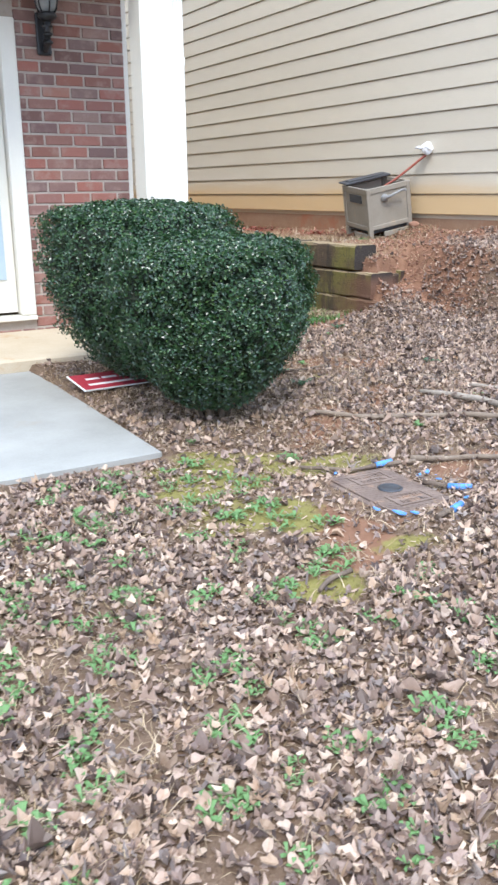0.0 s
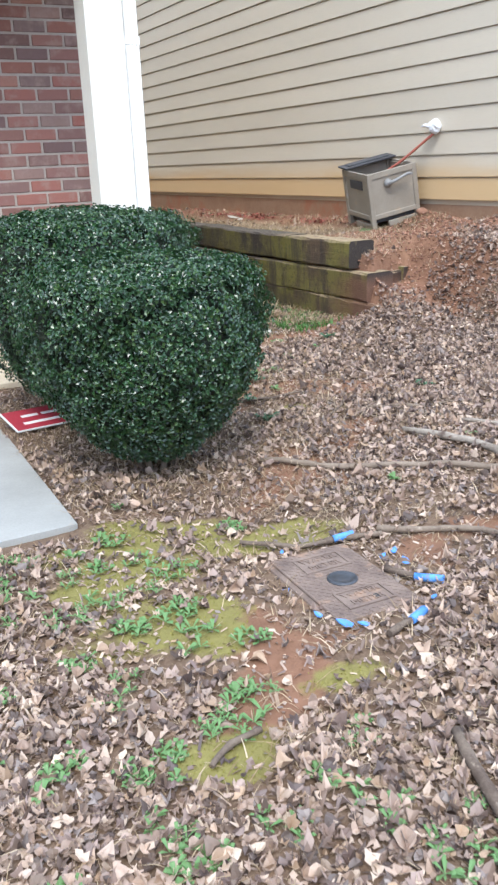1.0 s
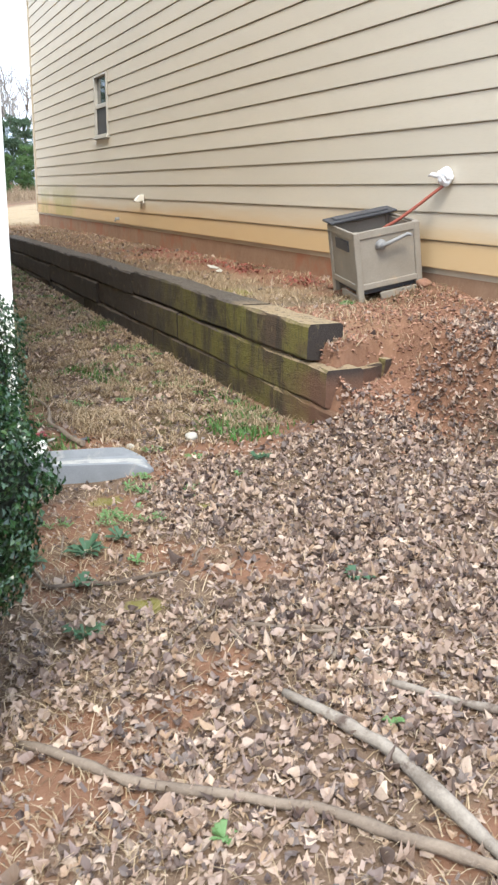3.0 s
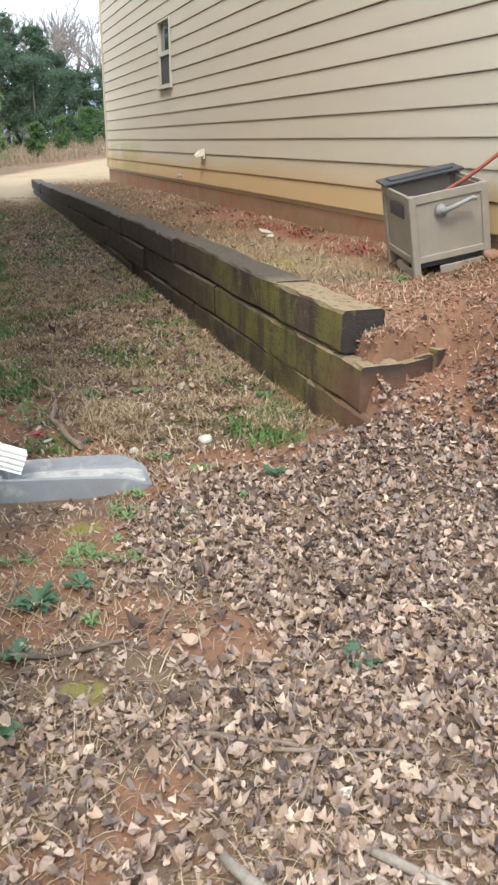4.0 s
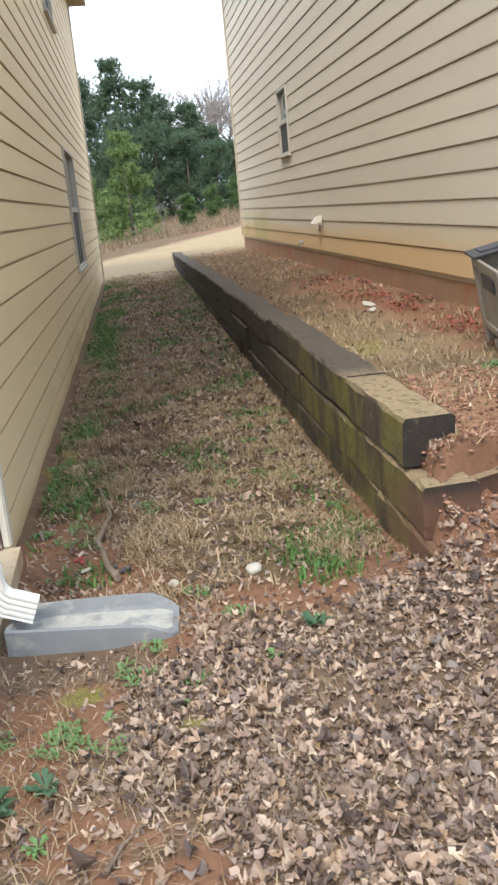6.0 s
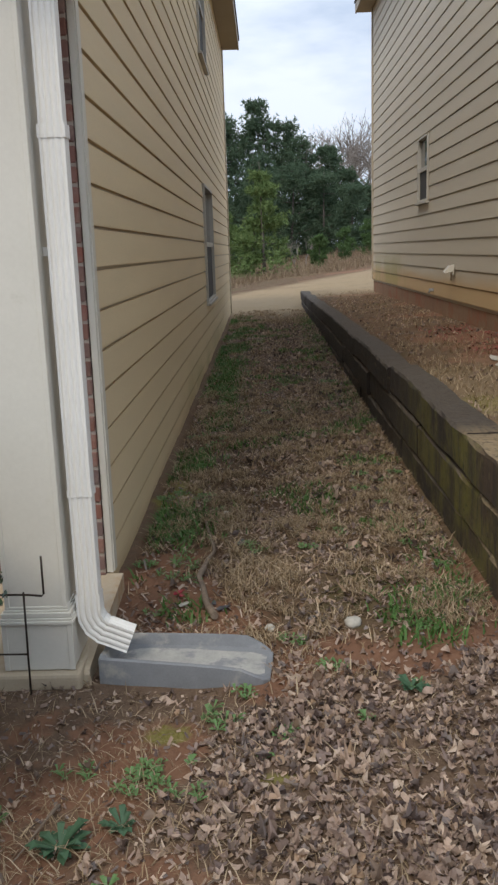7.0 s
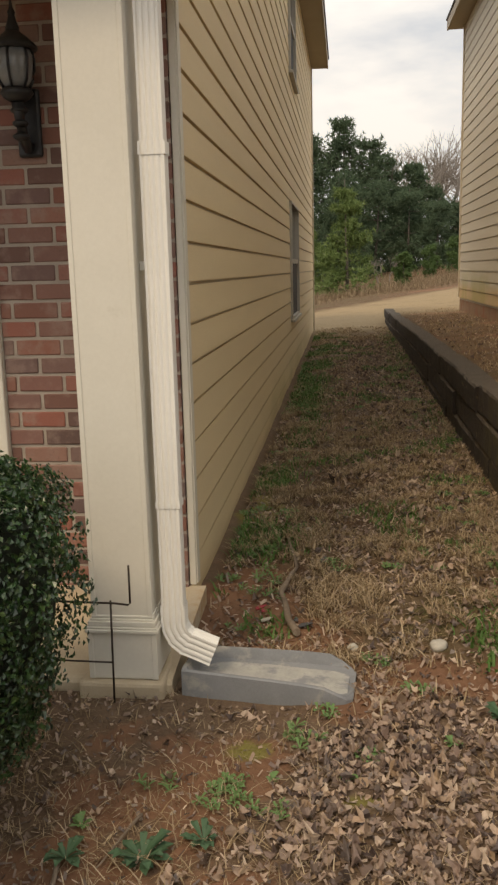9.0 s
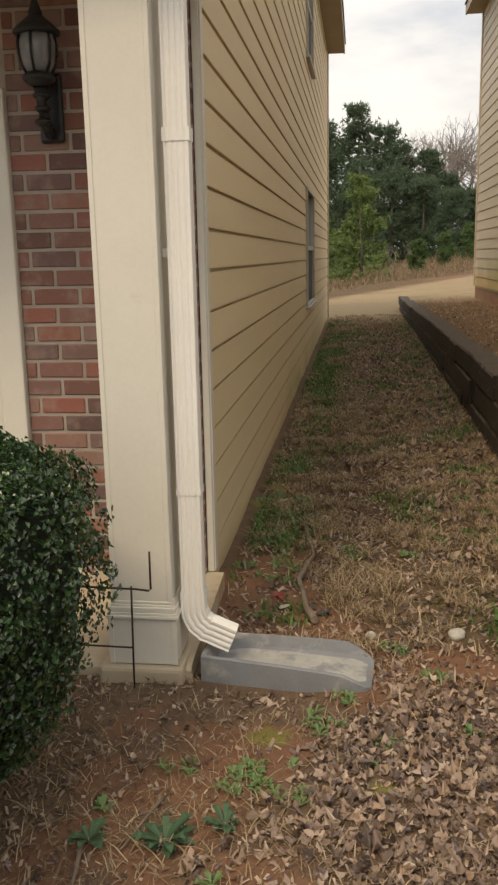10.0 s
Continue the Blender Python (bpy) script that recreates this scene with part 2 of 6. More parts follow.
def timber_material():
    """Old weathered landscape timber: grain along y, moss on the sides; darker end faces, sides dark far along y, tops
    pale at the near end.
    """
    m, n, l, p = shader("mossy_landscape_timber")
    geo, info = n.new("ShaderNodeNewGeometry"), n.new("ShaderNodeObjectInfo")
    sep, nor = n.new("ShaderNodeSeparateXYZ"), n.new("ShaderNodeSeparateXYZ")
    l.new(geo.outputs["Position"], sep.inputs["Vector"])
    l.new(geo.outputs["True Normal"], nor.inputs["Vector"])
    mp = n.new("ShaderNodeMapping")
    mp.inputs["Scale"].default_value = (9, 0.7, 9)
    l.new(geo.outputs["Position"], mp.inputs["Vector"])
    grain = noise_tex(n, l, mp.outputs["Vector"], 6, 8, 0.78)
    blot = noise_tex(n, l, geo.outputs["Position"], 2.3, 5, 0.6)
    near = math_node(n, l, "SUBTRACT", 1.0, band(n, l, math_node(n, l, "ADD", sep.outputs["Y"], math_node(n, l, "MULTIPLY", blot, 1.6)), 0.0, 1.5))
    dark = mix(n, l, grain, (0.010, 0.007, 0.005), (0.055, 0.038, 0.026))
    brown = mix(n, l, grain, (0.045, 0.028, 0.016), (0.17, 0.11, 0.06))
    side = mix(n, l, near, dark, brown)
    ms = n.new("ShaderNodeMapping")
    ms.inputs["Scale"].default_value = (1, 5, 0.8)
    l.new(geo.outputs["Position"], ms.inputs["Vector"])
    streak = band(n, l, noise_tex(n, l, ms.outputs["Vector"], 1.3, 6, 0.75), 0.46, 0.62)
    moss = math_node(n, l, "MULTIPLY", band(n, l, math_node(n, l, "ADD", blot, math_node(n, l, "MULTIPLY", info.outputs["Random"], 0.16)), 0.44, 0.64), math_node(n, l, "SUBTRACT", 1.0, band(n, l, sep.outputs["Y"], 0.5, 2.6)))
    side = mix(n, l, math_node(n, l, "MULTIPLY", moss, 0.7), side, (0.19, 0.17, 0.028))
    side = mix(n, l, math_node(n, l, "MULTIPLY", streak, 0.75), side, (0.035, 0.024, 0.018))
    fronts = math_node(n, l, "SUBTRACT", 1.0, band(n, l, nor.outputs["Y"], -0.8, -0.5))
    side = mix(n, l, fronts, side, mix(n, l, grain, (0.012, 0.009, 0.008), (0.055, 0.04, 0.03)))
    speck = noise_tex(n, l, geo.outputs["Position"], 26, 6, 0.8)
    side = mix(n, l, math_node(n, l, "MULTIPLY", band(n, l, speck, 0.52, 0.66), 0.7), side, (0.02, 0.014, 0.011))
    side = mix(n, l, math_node(n, l, "MULTIPLY", band(n, l, noise_tex(n, l, geo.outputs["Position"], 17, 5, 0.7), 0.58, 0.68), 0.45), side, (0.19, 0.15, 0.07))
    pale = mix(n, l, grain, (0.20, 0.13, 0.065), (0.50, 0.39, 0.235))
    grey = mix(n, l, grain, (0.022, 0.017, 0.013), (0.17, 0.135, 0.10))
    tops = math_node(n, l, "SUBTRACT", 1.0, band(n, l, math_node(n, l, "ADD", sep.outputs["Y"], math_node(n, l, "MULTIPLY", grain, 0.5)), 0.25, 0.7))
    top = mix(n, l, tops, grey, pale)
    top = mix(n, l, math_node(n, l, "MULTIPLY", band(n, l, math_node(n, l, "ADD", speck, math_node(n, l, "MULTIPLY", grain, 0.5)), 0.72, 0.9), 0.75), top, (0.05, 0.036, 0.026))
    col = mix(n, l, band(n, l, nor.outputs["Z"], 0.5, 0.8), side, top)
    clay = math_node(n, l, "MULTIPLY", math_node(n, l, "SUBTRACT", 1.0, band(n, l, math_node(n, l, "ADD", sep.outputs["Y"], math_node(n, l, "MULTIPLY", blot, 0.5)), -0.6, -0.1)), math_node(n, l, "SUBTRACT", 1.0, band(n, l, math_node(n, l, "ADD", sep.outputs["Z"], math_node(n, l, "MULTIPLY", blot, 0.12)), 0.38, 0.50)))
    col = mix(n, l, math_node(n, l, "MULTIPLY", clay, 0.8), col, mix(n, l, grain, (0.10, 0.045, 0.026), (0.24, 0.12, 0.07)))
    l.new(col, p.inputs["Base Color"])
    p.inputs["Roughness"].default_value = 0.9
    b = n.new("ShaderNodeBump")
    b.inputs["Strength"].default_value, b.inputs["Distance"].default_value = 0.95, 0.012
    l.new(math_node(n, l, "ADD", grain, speck), b.inputs["Height"])
    l.new(b.outputs["Normal"], p.inputs["Normal"])
    return m


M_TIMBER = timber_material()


def leafy(name, colours, rough=0.5, spec=0.4, through_light=0.25):
    """Foliage: colour from leaf to leaf, some light let through."""
    m, n, l, p = shader(name)
    geo = n.new("ShaderNodeNewGeometry")
    r = ramp(n, [(i / max(1, len(colours) - 1), c) for i, c in enumerate(colours)])
    l.new(geo.outputs["Random Per Island"], r.inputs["Fac"])
    fine = noise_tex(n, l, geo.outputs["Position"], 130, 3, 0.6)
    col = mix(n, l, math_node(n, l, "MULTIPLY", fine, 0.35), r.outputs["Color"], tuple(c * 0.6 for c in colours[0]))
    l.new(col, p.inputs["Base Color"])
    p.inputs["Roughness"].default_value, p.inputs["Specular IOR Level"].default_value = rough, spec
    if through_light:
        t = n.new("ShaderNodeBsdfTranslucent")
        l.new(col, t.inputs["Color"])
        s = n.new("ShaderNodeMixShader")
        s.inputs["Fac"].default_value = through_light
        l.new(p.outputs["BSDF"], s.inputs[1])
        l.new(t.outputs["BSDF"], s.inputs[2])
        l.new(s.outputs["Shader"], n["Material Output"].inputs["Surface"])
    return m


M_LITTER = leafy("dead_oak_leaves", [(0.060, 0.040, 0.032), (0.37, 0.26, 0.195), (0.56, 0.41, 0.31), (0.15, 0.10, 0.085), (0.72, 0.56, 0.42), (0.40, 0.29, 0.235), (0.075, 0.052, 0.047), (0.62, 0.45, 0.33), (0.22, 0.155, 0.135), (0.48, 0.33, 0.21), (0.085, 0.058, 0.05), (0.33, 0.27, 0.235)], 0.5, 0.4, 0.15)
M_STRAW = leafy("dead_grass", [(0.35, 0.26, 0.155), (0.55, 0.425, 0.275), (0.15, 0.095, 0.055), (0.66, 0.53, 0.365), (0.22, 0.145, 0.085), (0.42, 0.30, 0.175)], 0.8, 0.2, 0.2)
M_GREENGRASS = leafy("green_grass", [(0.06, 0.13, 0.03), (0.10, 0.22, 0.05), (0.16, 0.26, 0.08)], 0.6, 0.3, 0.3)
M_MOSS = leafy("yellow_green_moss", [(0.20, 0.18, 0.04), (0.28, 0.25, 0.06), (0.17, 0.18, 0.04)], 0.9, 0.1, 0.2)
M_WEED = leafy("bright_green_weed", [(0.095, 0.18, 0.065), (0.165, 0.29, 0.105), (0.125, 0.23, 0.095), (0.215, 0.31, 0.105)], 0.55, 0.35, 0.25)
M_WEED_DARK = leafy("blue_green_weed", [(0.05, 0.11, 0.06), (0.085, 0.165, 0.085), (0.11, 0.19, 0.09)], 0.55, 0.35, 0.25)
M_CEDAR = leafy("cedar_needles", [(0.08, 0.14, 0.055), (0.12, 0.20, 0.075), (0.16, 0.25, 0.10)], 0.8, 0.15, 0.3)
M_BUSH = leafy("glossy_dark_holly", [(0.01, 0.032, 0.0109), (0.02, 0.06, 0.0179), (0.028, 0.08, 0.0234), (0.075, 0.135, 0.0328), (0.014, 0.044, 0.0156), (0.022, 0.066, 0.0203), (0.04, 0.1, 0.0273)], 0.30, 0.75, 0.15)
# Near-black colour for the shade inside the bushes; no twigs are modelled.
M_BUSHCORE = surface("bush_inner_shade", [(0.008, 0.014, 0.007), (0.02, 0.025, 0.013)], 20, 90, 0.9, 0.5, 0.01)
M_PINE = leafy("pine_needles", [(0.075, 0.125, 0.08), (0.125, 0.185, 0.115), (0.175, 0.24, 0.145)], 0.8, 0.15, 0.42)
M_YOUNGPINE = leafy("young_pine_needles", [(0.13, 0.20, 0.07), (0.19, 0.275, 0.10), (0.26, 0.34, 0.14)], 0.7, 0.2, 0.3)
M_TRUNK = surface("grey_brown_bark", [(0.09, 0.075, 0.065), (0.19, 0.165, 0.145)], 8, 50, 0.9, 0.6, 0.02)
M_FARGRASS = leafy("tall_dry_grass", [(0.24, 0.175, 0.115), (0.36, 0.27, 0.18), (0.16, 0.11, 0.07), (0.42, 0.33, 0.22), (0.20, 0.15, 0.10)], 0.9, 0.1, 0.2)
M_CLOD = surface("red_clay_clod", [(0.15, 0.07, 0.045), (0.36, 0.20, 0.13)], 25, 90, 0.95, 0.3, 0.003, rand="island")
M_GREYBARK = surface("pale_grey_bark", [(0.20, 0.175, 0.155), (0.34, 0.305, 0.275)], 8, 50, 0.9, 0.5, 0.02)
M_CHIP = surface("red_mulch_chip", [(0.19, 0.045, 0.032), (0.32, 0.10, 0.07)], 20, 90, 0.85, 0.3, 0.003, rand="island")


def glass_material(name, tint, rough=0.03):
    m, n, l, p = shader(name)
    p.inputs["Base Color"].default_value = (*tint, 1)
    p.inputs["Roughness"].default_value = rough
    p.inputs["Specular IOR Level"].default_value = 0.9
    p.inputs["Coat Weight"].default_value = 0.6
    return m


M_PANE = glass_material("dark_window_glass", (0.03, 0.035, 0.04))
M_LAMPGLASS = surface("frosted_lamp_glass", [(0.16, 0.17, 0.175), (0.30, 0.31, 0.31)], 8, 60, 0.12, 0.05, 0.001)
M_SCREEN = surface("dark_insect_screen", [(0.035, 0.035, 0.037), (0.055, 0.055, 0.055)], 10, 200, 0.7, 0.1, 0.001)
M_DOORGLASS = surface("pale_door_glass", [(0.36, 0.45, 0.50), (0.46, 0.54, 0.58)], 2, 40, 0.15, 0.03, 0.001)


def ground_material():
    """Clay soil with moss, bare red dirt, straw thatch and sand, by the cover that lies at each place."""
    m, n, l, p = shader("yard_ground")
    geo, cov = n.new("ShaderNodeNewGeometry"), n.new("ShaderNodeVertexColor")
    cov.layer_name = "cover"
    sep = n.new("ShaderNodeSeparateColor")
    l.new(cov.outputs["Color"], sep.inputs["Color"])
    v = geo.outputs["Position"]
    big, mid, fine = noise_tex(n, l, v, 1.7), noise_tex(n, l, v, 14, 6, 0.7), noise_tex(n, l, v, 120, 4, 0.75)
    soil = mix(n, l, mid, (0.06, 0.038, 0.026), (0.24, 0.16, 0.105))
    soil = mix(n, l, math_node(n, l, "MULTIPLY", band(n, l, fine, 0.45, 0.8), 0.42), soil, (0.36, 0.26, 0.18))
    red = mix(n, l, mid, (0.12, 0.056, 0.034), (0.30, 0.165, 0.10))
    straw = mix(n, l, mid, (0.045, 0.03, 0.018), (0.23, 0.16, 0.095))
    straw = mix(n, l, math_node(n, l, "MULTIPLY", band(n, l, noise_tex(n, l, v, 2.6, 5, 0.65), 0.46, 0.58), 0.8), straw, (0.11, 0.062, 0.036))
    straw = mix(n, l, math_node(n, l, "MULTIPLY", band(n, l, noise_tex(n, l, v, 1.3, 6, 0.7), 0.54, 0.68), 0.6), straw, (0.10, 0.115, 0.045))
    mossy = mix(n, l, mid, (0.15, 0.13, 0.045), (0.27, 0.235, 0.075))
    jit = math_node(n, l, "MULTIPLY", math_node(n, l, "SUBTRACT", mid, 0.5), 0.9)
    edge = lambda s: band(n, l, math_node(n, l, "ADD", s, jit), 0.35, 0.65)  # noqa: E731
    col = mix(n, l, edge(sep.outputs["Blue"]), soil, straw)
    col = mix(n, l, edge(sep.outputs["Green"]), col, red)
    col = mix(n, l, edge(sep.outputs["Red"]), col, mossy)
    sand = mix(n, l, mid, (0.27, 0.195, 0.115), (0.38, 0.295, 0.185))
    col = mix(n, l, cov.outputs["Alpha"], sand, col)
    col = mix(n, l, math_node(n, l, "MULTIPLY", band(n, l, big, 0.5, 0.75), 0.25), col, (0.09, 0.065, 0.045))
    l.new(col, p.inputs["Base Color"])
    p.inputs["Roughness"].default_value = 0.95
    p.inputs["Specular IOR Level"].default_value = 0.15
    b = n.new("ShaderNodeBump")
    b.inputs["Strength"].default_value, b.inputs["Distance"].default_value = 0.8, 0.012
    l.new(math_node(n, l, "ADD", mid, math_node(n, l, "MULTIPLY", fine, 0.6)), b.inputs["Height"])
    l.new(b.outputs["Normal"], p.inputs["Normal"])
    return m


M_GROUND = ground_material()

# ---- mesh helpers ----
RNG = np.random.default_rng(7)


def part(name, bm, material, parent=None, label=""):
    me = bpy.data.meshes.new(name)
    bm.normal_update()
    bm.to_mesh(me)
    bm.free()
    me.materials.append(material)
    ob = new(name, me)
    if parent is not None:
        ob.parent = parent
    if label:
        ob["label"] = label
    return ob


def soup(name, verts, faces, material, parent=None, smooth=False):
    me = bpy.data.meshes.new(name)
    me.from_pydata(verts, [], faces)
    me.materials.append(material)
    if smooth:
        me.polygons.foreach_set("use_smooth", [True] * len(me.polygons))
    me.update()
    ob = new(name, me)
    if parent is not None:
        ob.parent = parent
    return ob


def fixed(name, bm, material, label, category, kind="structure"):
    return tagged(part(name, bm, material), label, category, "", kind)


def empty(name, at, label, category, group="", rz=0.0):
    ob = new(name)
    ob.matrix_basis = pose(*at, 0, 0, rz)
    return tagged(ob, label, category, group)


def box(bm, lo, hi, bevel=0.0, m=None):
    lo, hi = Vector(lo), Vector(hi)
    t = Matrix.Translation((lo + hi) / 2) @ Matrix.Diagonal((*(hi - lo), 1))
    vs = bmesh.ops.create_cube(bm, size=1.0, matrix=(m @ t) if m else t)["verts"]
    if bevel:
        es = list({e for v in vs for e in v.link_edges})
        bmesh.ops.bevel(bm, geom=es, offset=bevel, segments=2, profile=0.5, affect="EDGES")
    return bm


def boxes(*items, bevel=0.0):
    bm = bmesh.new()
    for lo, hi in items:
        box(bm, lo, hi, bevel)
    return bm


def prism(bm, outline, axis_from, axis_to, place):
    """Extrudes a closed 2D outline; place(u, v, w) gives the 3D point."""
    a = [bm.verts.new(place(u, v, axis_from)) for u, v in outline]
    b = [bm.verts.new(place(u, v, axis_to)) for u, v in outline]
    k = len(outline)
    for i in range(k):
        bm.faces.new((a[i], a[(i + 1) % k], b[(i + 1) % k], b[i]))
    bm.faces.new(a[::-1])
    bm.faces.new(b)
    bmesh.ops.recalc_face_normals(bm, faces=bm.faces)
    return bm


def tube(bm, points, radii, sides=8, cap=True):
    """A round bar along points, with a radius at each."""
    pts = [Vector(p) for p in points]
    rings = []
    for i, p in enumerate(pts):
        d = (pts[min(i + 1, len(pts) - 1)] - pts[max(i - 1, 0)]).normalized()
        s = d.cross(Vector((0, 0, 1))) if abs(d.z) < 0.95 else d.cross(Vector((1, 0, 0)))
        s.normalize()
        u = s.cross(d)
        r = radii[i] if hasattr(radii, "__len__") else radii
        rings.append([bm.verts.new(p + r * (math.cos(6.2832 * k / sides) * s + math.sin(6.2832 * k / sides) * u)) for k in range(sides)])
    for a, b in zip(rings, rings[1:]):
        for k in range(sides):
            f = bm.faces.new((a[k], b[k], b[(k + 1) % sides], a[(k + 1) % sides]))
            f.smooth = True
    if cap:
        bm.faces.new(rings[0])
        bm.faces.new(rings[-1][::-1])
    return bm


def lathe(bm, profile, sides=16, at=(0, 0, 0)):
    rings = [[bm.verts.new((at[0] + r * math.cos(6.2832 * k / sides), at[1] + r * math.sin(6.2832 * k / sides), at[2] + z)) for k in range(sides)] for r, z in profile]
    for a, b in zip(rings, rings[1:]):
        for k in range(sides):
            bm.faces.new((a[k], a[(k + 1) % sides], b[(k + 1) % sides], b[k])).smooth = True
    bm.faces.new(rings[0][::-1])
    bm.faces.new(rings[-1])
    return bm


def step(a, b, v):
    t = np.clip((v - a) / (b - a), 0, 1)
    return t * t * (3 - 2 * t)


def value_noise(x, y, seed=0):
    """Smooth noise of -1 to 1 over the plan, cell 1."""
    xi, yi = np.floor(x).astype(np.int64), np.floor(y).astype(np.int64)
    fx, fy = x - xi, y - yi
    fx, fy = fx * fx * (3 - 2 * fx), fy * fy * (3 - 2 * fy)

    def h(i, j):
        n = (i * 374761393 + j * 668265263 + seed * 974711) & 0x7FFFFFFF
        n = ((n ^ (n >> 13)) * 1274126177) & 0x7FFFFFFF
        return (n ^ (n >> 16)) % 10007 / 5003.5 - 1

    return (h(xi, yi) * (1 - fx) + h(xi + 1, yi) * fx) * (1 - fy) + (h(xi, yi + 1) * (1 - fx) + h(xi + 1, yi + 1) * fx) * fy


# ---- ground ----
def ground_z(x, y):
    """The yard: nearly level, a terrace behind the timbers that runs out in a bank, rising ground behind the houses."""
    x, y = np.asarray(x, float), np.asarray(y, float)
    yn = np.clip(y, -9, 2)
    z = -0.03 + 0.05 * np.clip(x, -6, 2.2) + np.where(yn < -1, 0.02 * (yn + 3), 0.04 + 0.006 * (yn + 1))
    z = z - 0.035 * step(-2.0, 0.5, y) * np.clip(x, 0, 2)
    z = z - 0.055 * np.exp(-(((x + 0.35) / 0.6) ** 2) - ((y + 3.65) / 0.6) ** 2) - 0.07 * np.exp(-(((x - 0.42) / 0.6) ** 2) - ((y + 0.78) / 0.6) ** 2)
    z = z + 0.08 * np.exp(-(((x - 1.62) / 0.3) ** 2) - ((y + 1.1) / 0.35) ** 2)
    z = z + step(-4.3, -3.3, y) * (0.05 * np.clip(-1.15 - x, 0, 3) + 0.02 * step(-0.8, -1.15, x))
    slab = step(-1.09, -1.16, x) * step(-3.09, -3.0, y) * (1 - step(0.0, 0.3, y))
    z = z * (1 - slab) + np.minimum(z, -0.11) * slab
    z = z + 0.012 * np.clip(y - 2, 0, 14)
    u = (x - 1.64) * 0.75 + (y + 1.45) * 0.65
    upper = 0.58 + 0.045 * np.clip(x - 1.8, 0, 2) - 0.004 * np.clip(y, 0, 16)
    upper = np.maximum(upper, z) + 0.09 * step(2.55, 2.95, x) * step(-1.4, -0.9, y) * (1 - step(0.8, 1.6, y)) * (0.7 + 0.5 * value_noise(x * 5, y * 5, 17))
    lift = step(-0.05, 0.66, u) * np.where(y > -1.25, step(1.645, 1.75, x), step(1.40, 1.85, x)) * (1 - step(17.0, 21.0, y))
    s = (y + 0.95) - 0.62 * (x - 1.64)
    cut = np.where(y > -1.08, step(1.68, 1.78, x), step(1.45, 1.85, x)) * (1 - step(2.12, 2.45, x)) * (1 - step(-0.5, -0.3, y))
    lift = lift * (1 - cut) + cut * (0.37 * step(-0.62, -0.04, s) + 0.45 * step(-0.02, 0.05, s) + 0.18 * step(0.05, 0.4, s))
    upper = upper + 0.05 * np.exp(-(((x - 1.85) / 0.25) ** 2) - ((y + 0.85) / 0.25) ** 2)
    lift = lift * (1 - step(3.4, 6.0, x) * 0.15)
    z = z * (1 - lift) + upper * lift
    far = step(15.0, 26.0, y)
    z = z * (1 - far) + far * (0.30 + 0.10 * np.clip(x, -2, 8)) + 0.5 * step(34, 60, y)
    bumps = 0.012 * value_noise(x * 2.1, y * 2.1, 3) + 0.006 * value_noise(x * 7, y * 7, 4)
    bank = step(0.0, 0.3, u) * (1 - step(0.55, 0.9, u)) * step(1.6, 1.8, x)
    bumps = bumps + bank * (0.035 * value_noise(x * 8, y * 8, 8) + 0.02 * value_noise(x * 17, y * 17, 9))
    return z + bumps * step(80, 30, np.abs(y)) 


MOSS = [(-0.97, -3.26, 0.40, 0.2), (-0.66, -3.44, 0.40, 0.17), (-1.13, -3.51, 0.38, 0.2), (-1.10, -3.90, 0.36, 0.27), (-0.33, -3.45, 0.2, 0.14), (-0.71, -4.36, 0.2, 0.14), (-1.2, -4.42, 0.22, 0.12), (-0.9, -3.2, 0.2, 0.12), (0.32, -1.25, 0.12, 0.1), (0.2, -2.35, 0.12, 0.1), (0.16, 1.7, 0.2, 0.9), (2.0, 1.2, 0.2, 0.5), (0.75, -1.55, 0.12, 0.08), (-0.48, -3.38, 0.16, 0.10)]
DIRT = [(-0.87, -4.05, 0.325, 0.26), (0.22, -2.85, 0.338, 0.182), (-0.92, -4.28, 0.325, 0.182), (0.24, -1.41, 0.34, 0.20), (1.30, -0.90, 0.58, 0.36), (0.22, -0.15, 0.286, 0.455), (0.72, -1.08, 0.26, 0.156), (0.45, -1.95, 0.26, 0.195), (0.62, -2.2, 0.26, 0.156), (0.2, -1.25, 0.312, 0.234), (0.35, -0.38, 0.325, 0.26), (0.75, -3.6, 0.39, 0.195), (2.6, 2.6, 0.455, 3.25), (-0.2, -3.1, 0.26, 0.13), (0.10, -2.93, 0.26, 0.13), (0.0, -3.86, 0.26, 0.16), (0.42, -1.89, 0.26, 0.14), (0.02, -1.2, 0.3, 0.3), (0.05, -1.55, 0.42, 0.32), (-0.1, -1.95, 0.3, 0.25), (0.14, 0.1, 0.3, 0.5), (1.0, -0.95, 0.3, 0.2)]


def patches(x, y, spots):
    x, y = np.asarray(x, float), np.asarray(y, float)
    wx, wy = x + 0.10 * value_noise(x * 5, y * 5, 11), y + 0.10 * value_noise(x * 5, y * 5, 12)
    out = np.zeros_like(wx)
    for cx, cy, rx, ry in spots:
        out = np.maximum(out, np.exp(-(((wx - cx) / rx) ** 2 + ((wy - cy) / ry) ** 2) * 1.5))
    return out * (0.95 + 0.5 * value_noise(x * 7, y * 7, 14))


def in_alley(x, y):
    """1 where the strip between the houses is grass, not leaf litter."""
    return step(-1.15, -0.55, y + 0.15 * value_noise(x * 3, y * 3, 21)) * step(-0.05, 0.1, x)


def axis(*runs):
    out = []
    for a, b, d in runs:
        out += list(np.arange(a, b - 1e-6, d))
    return np.array(out + [runs[-1][1]])


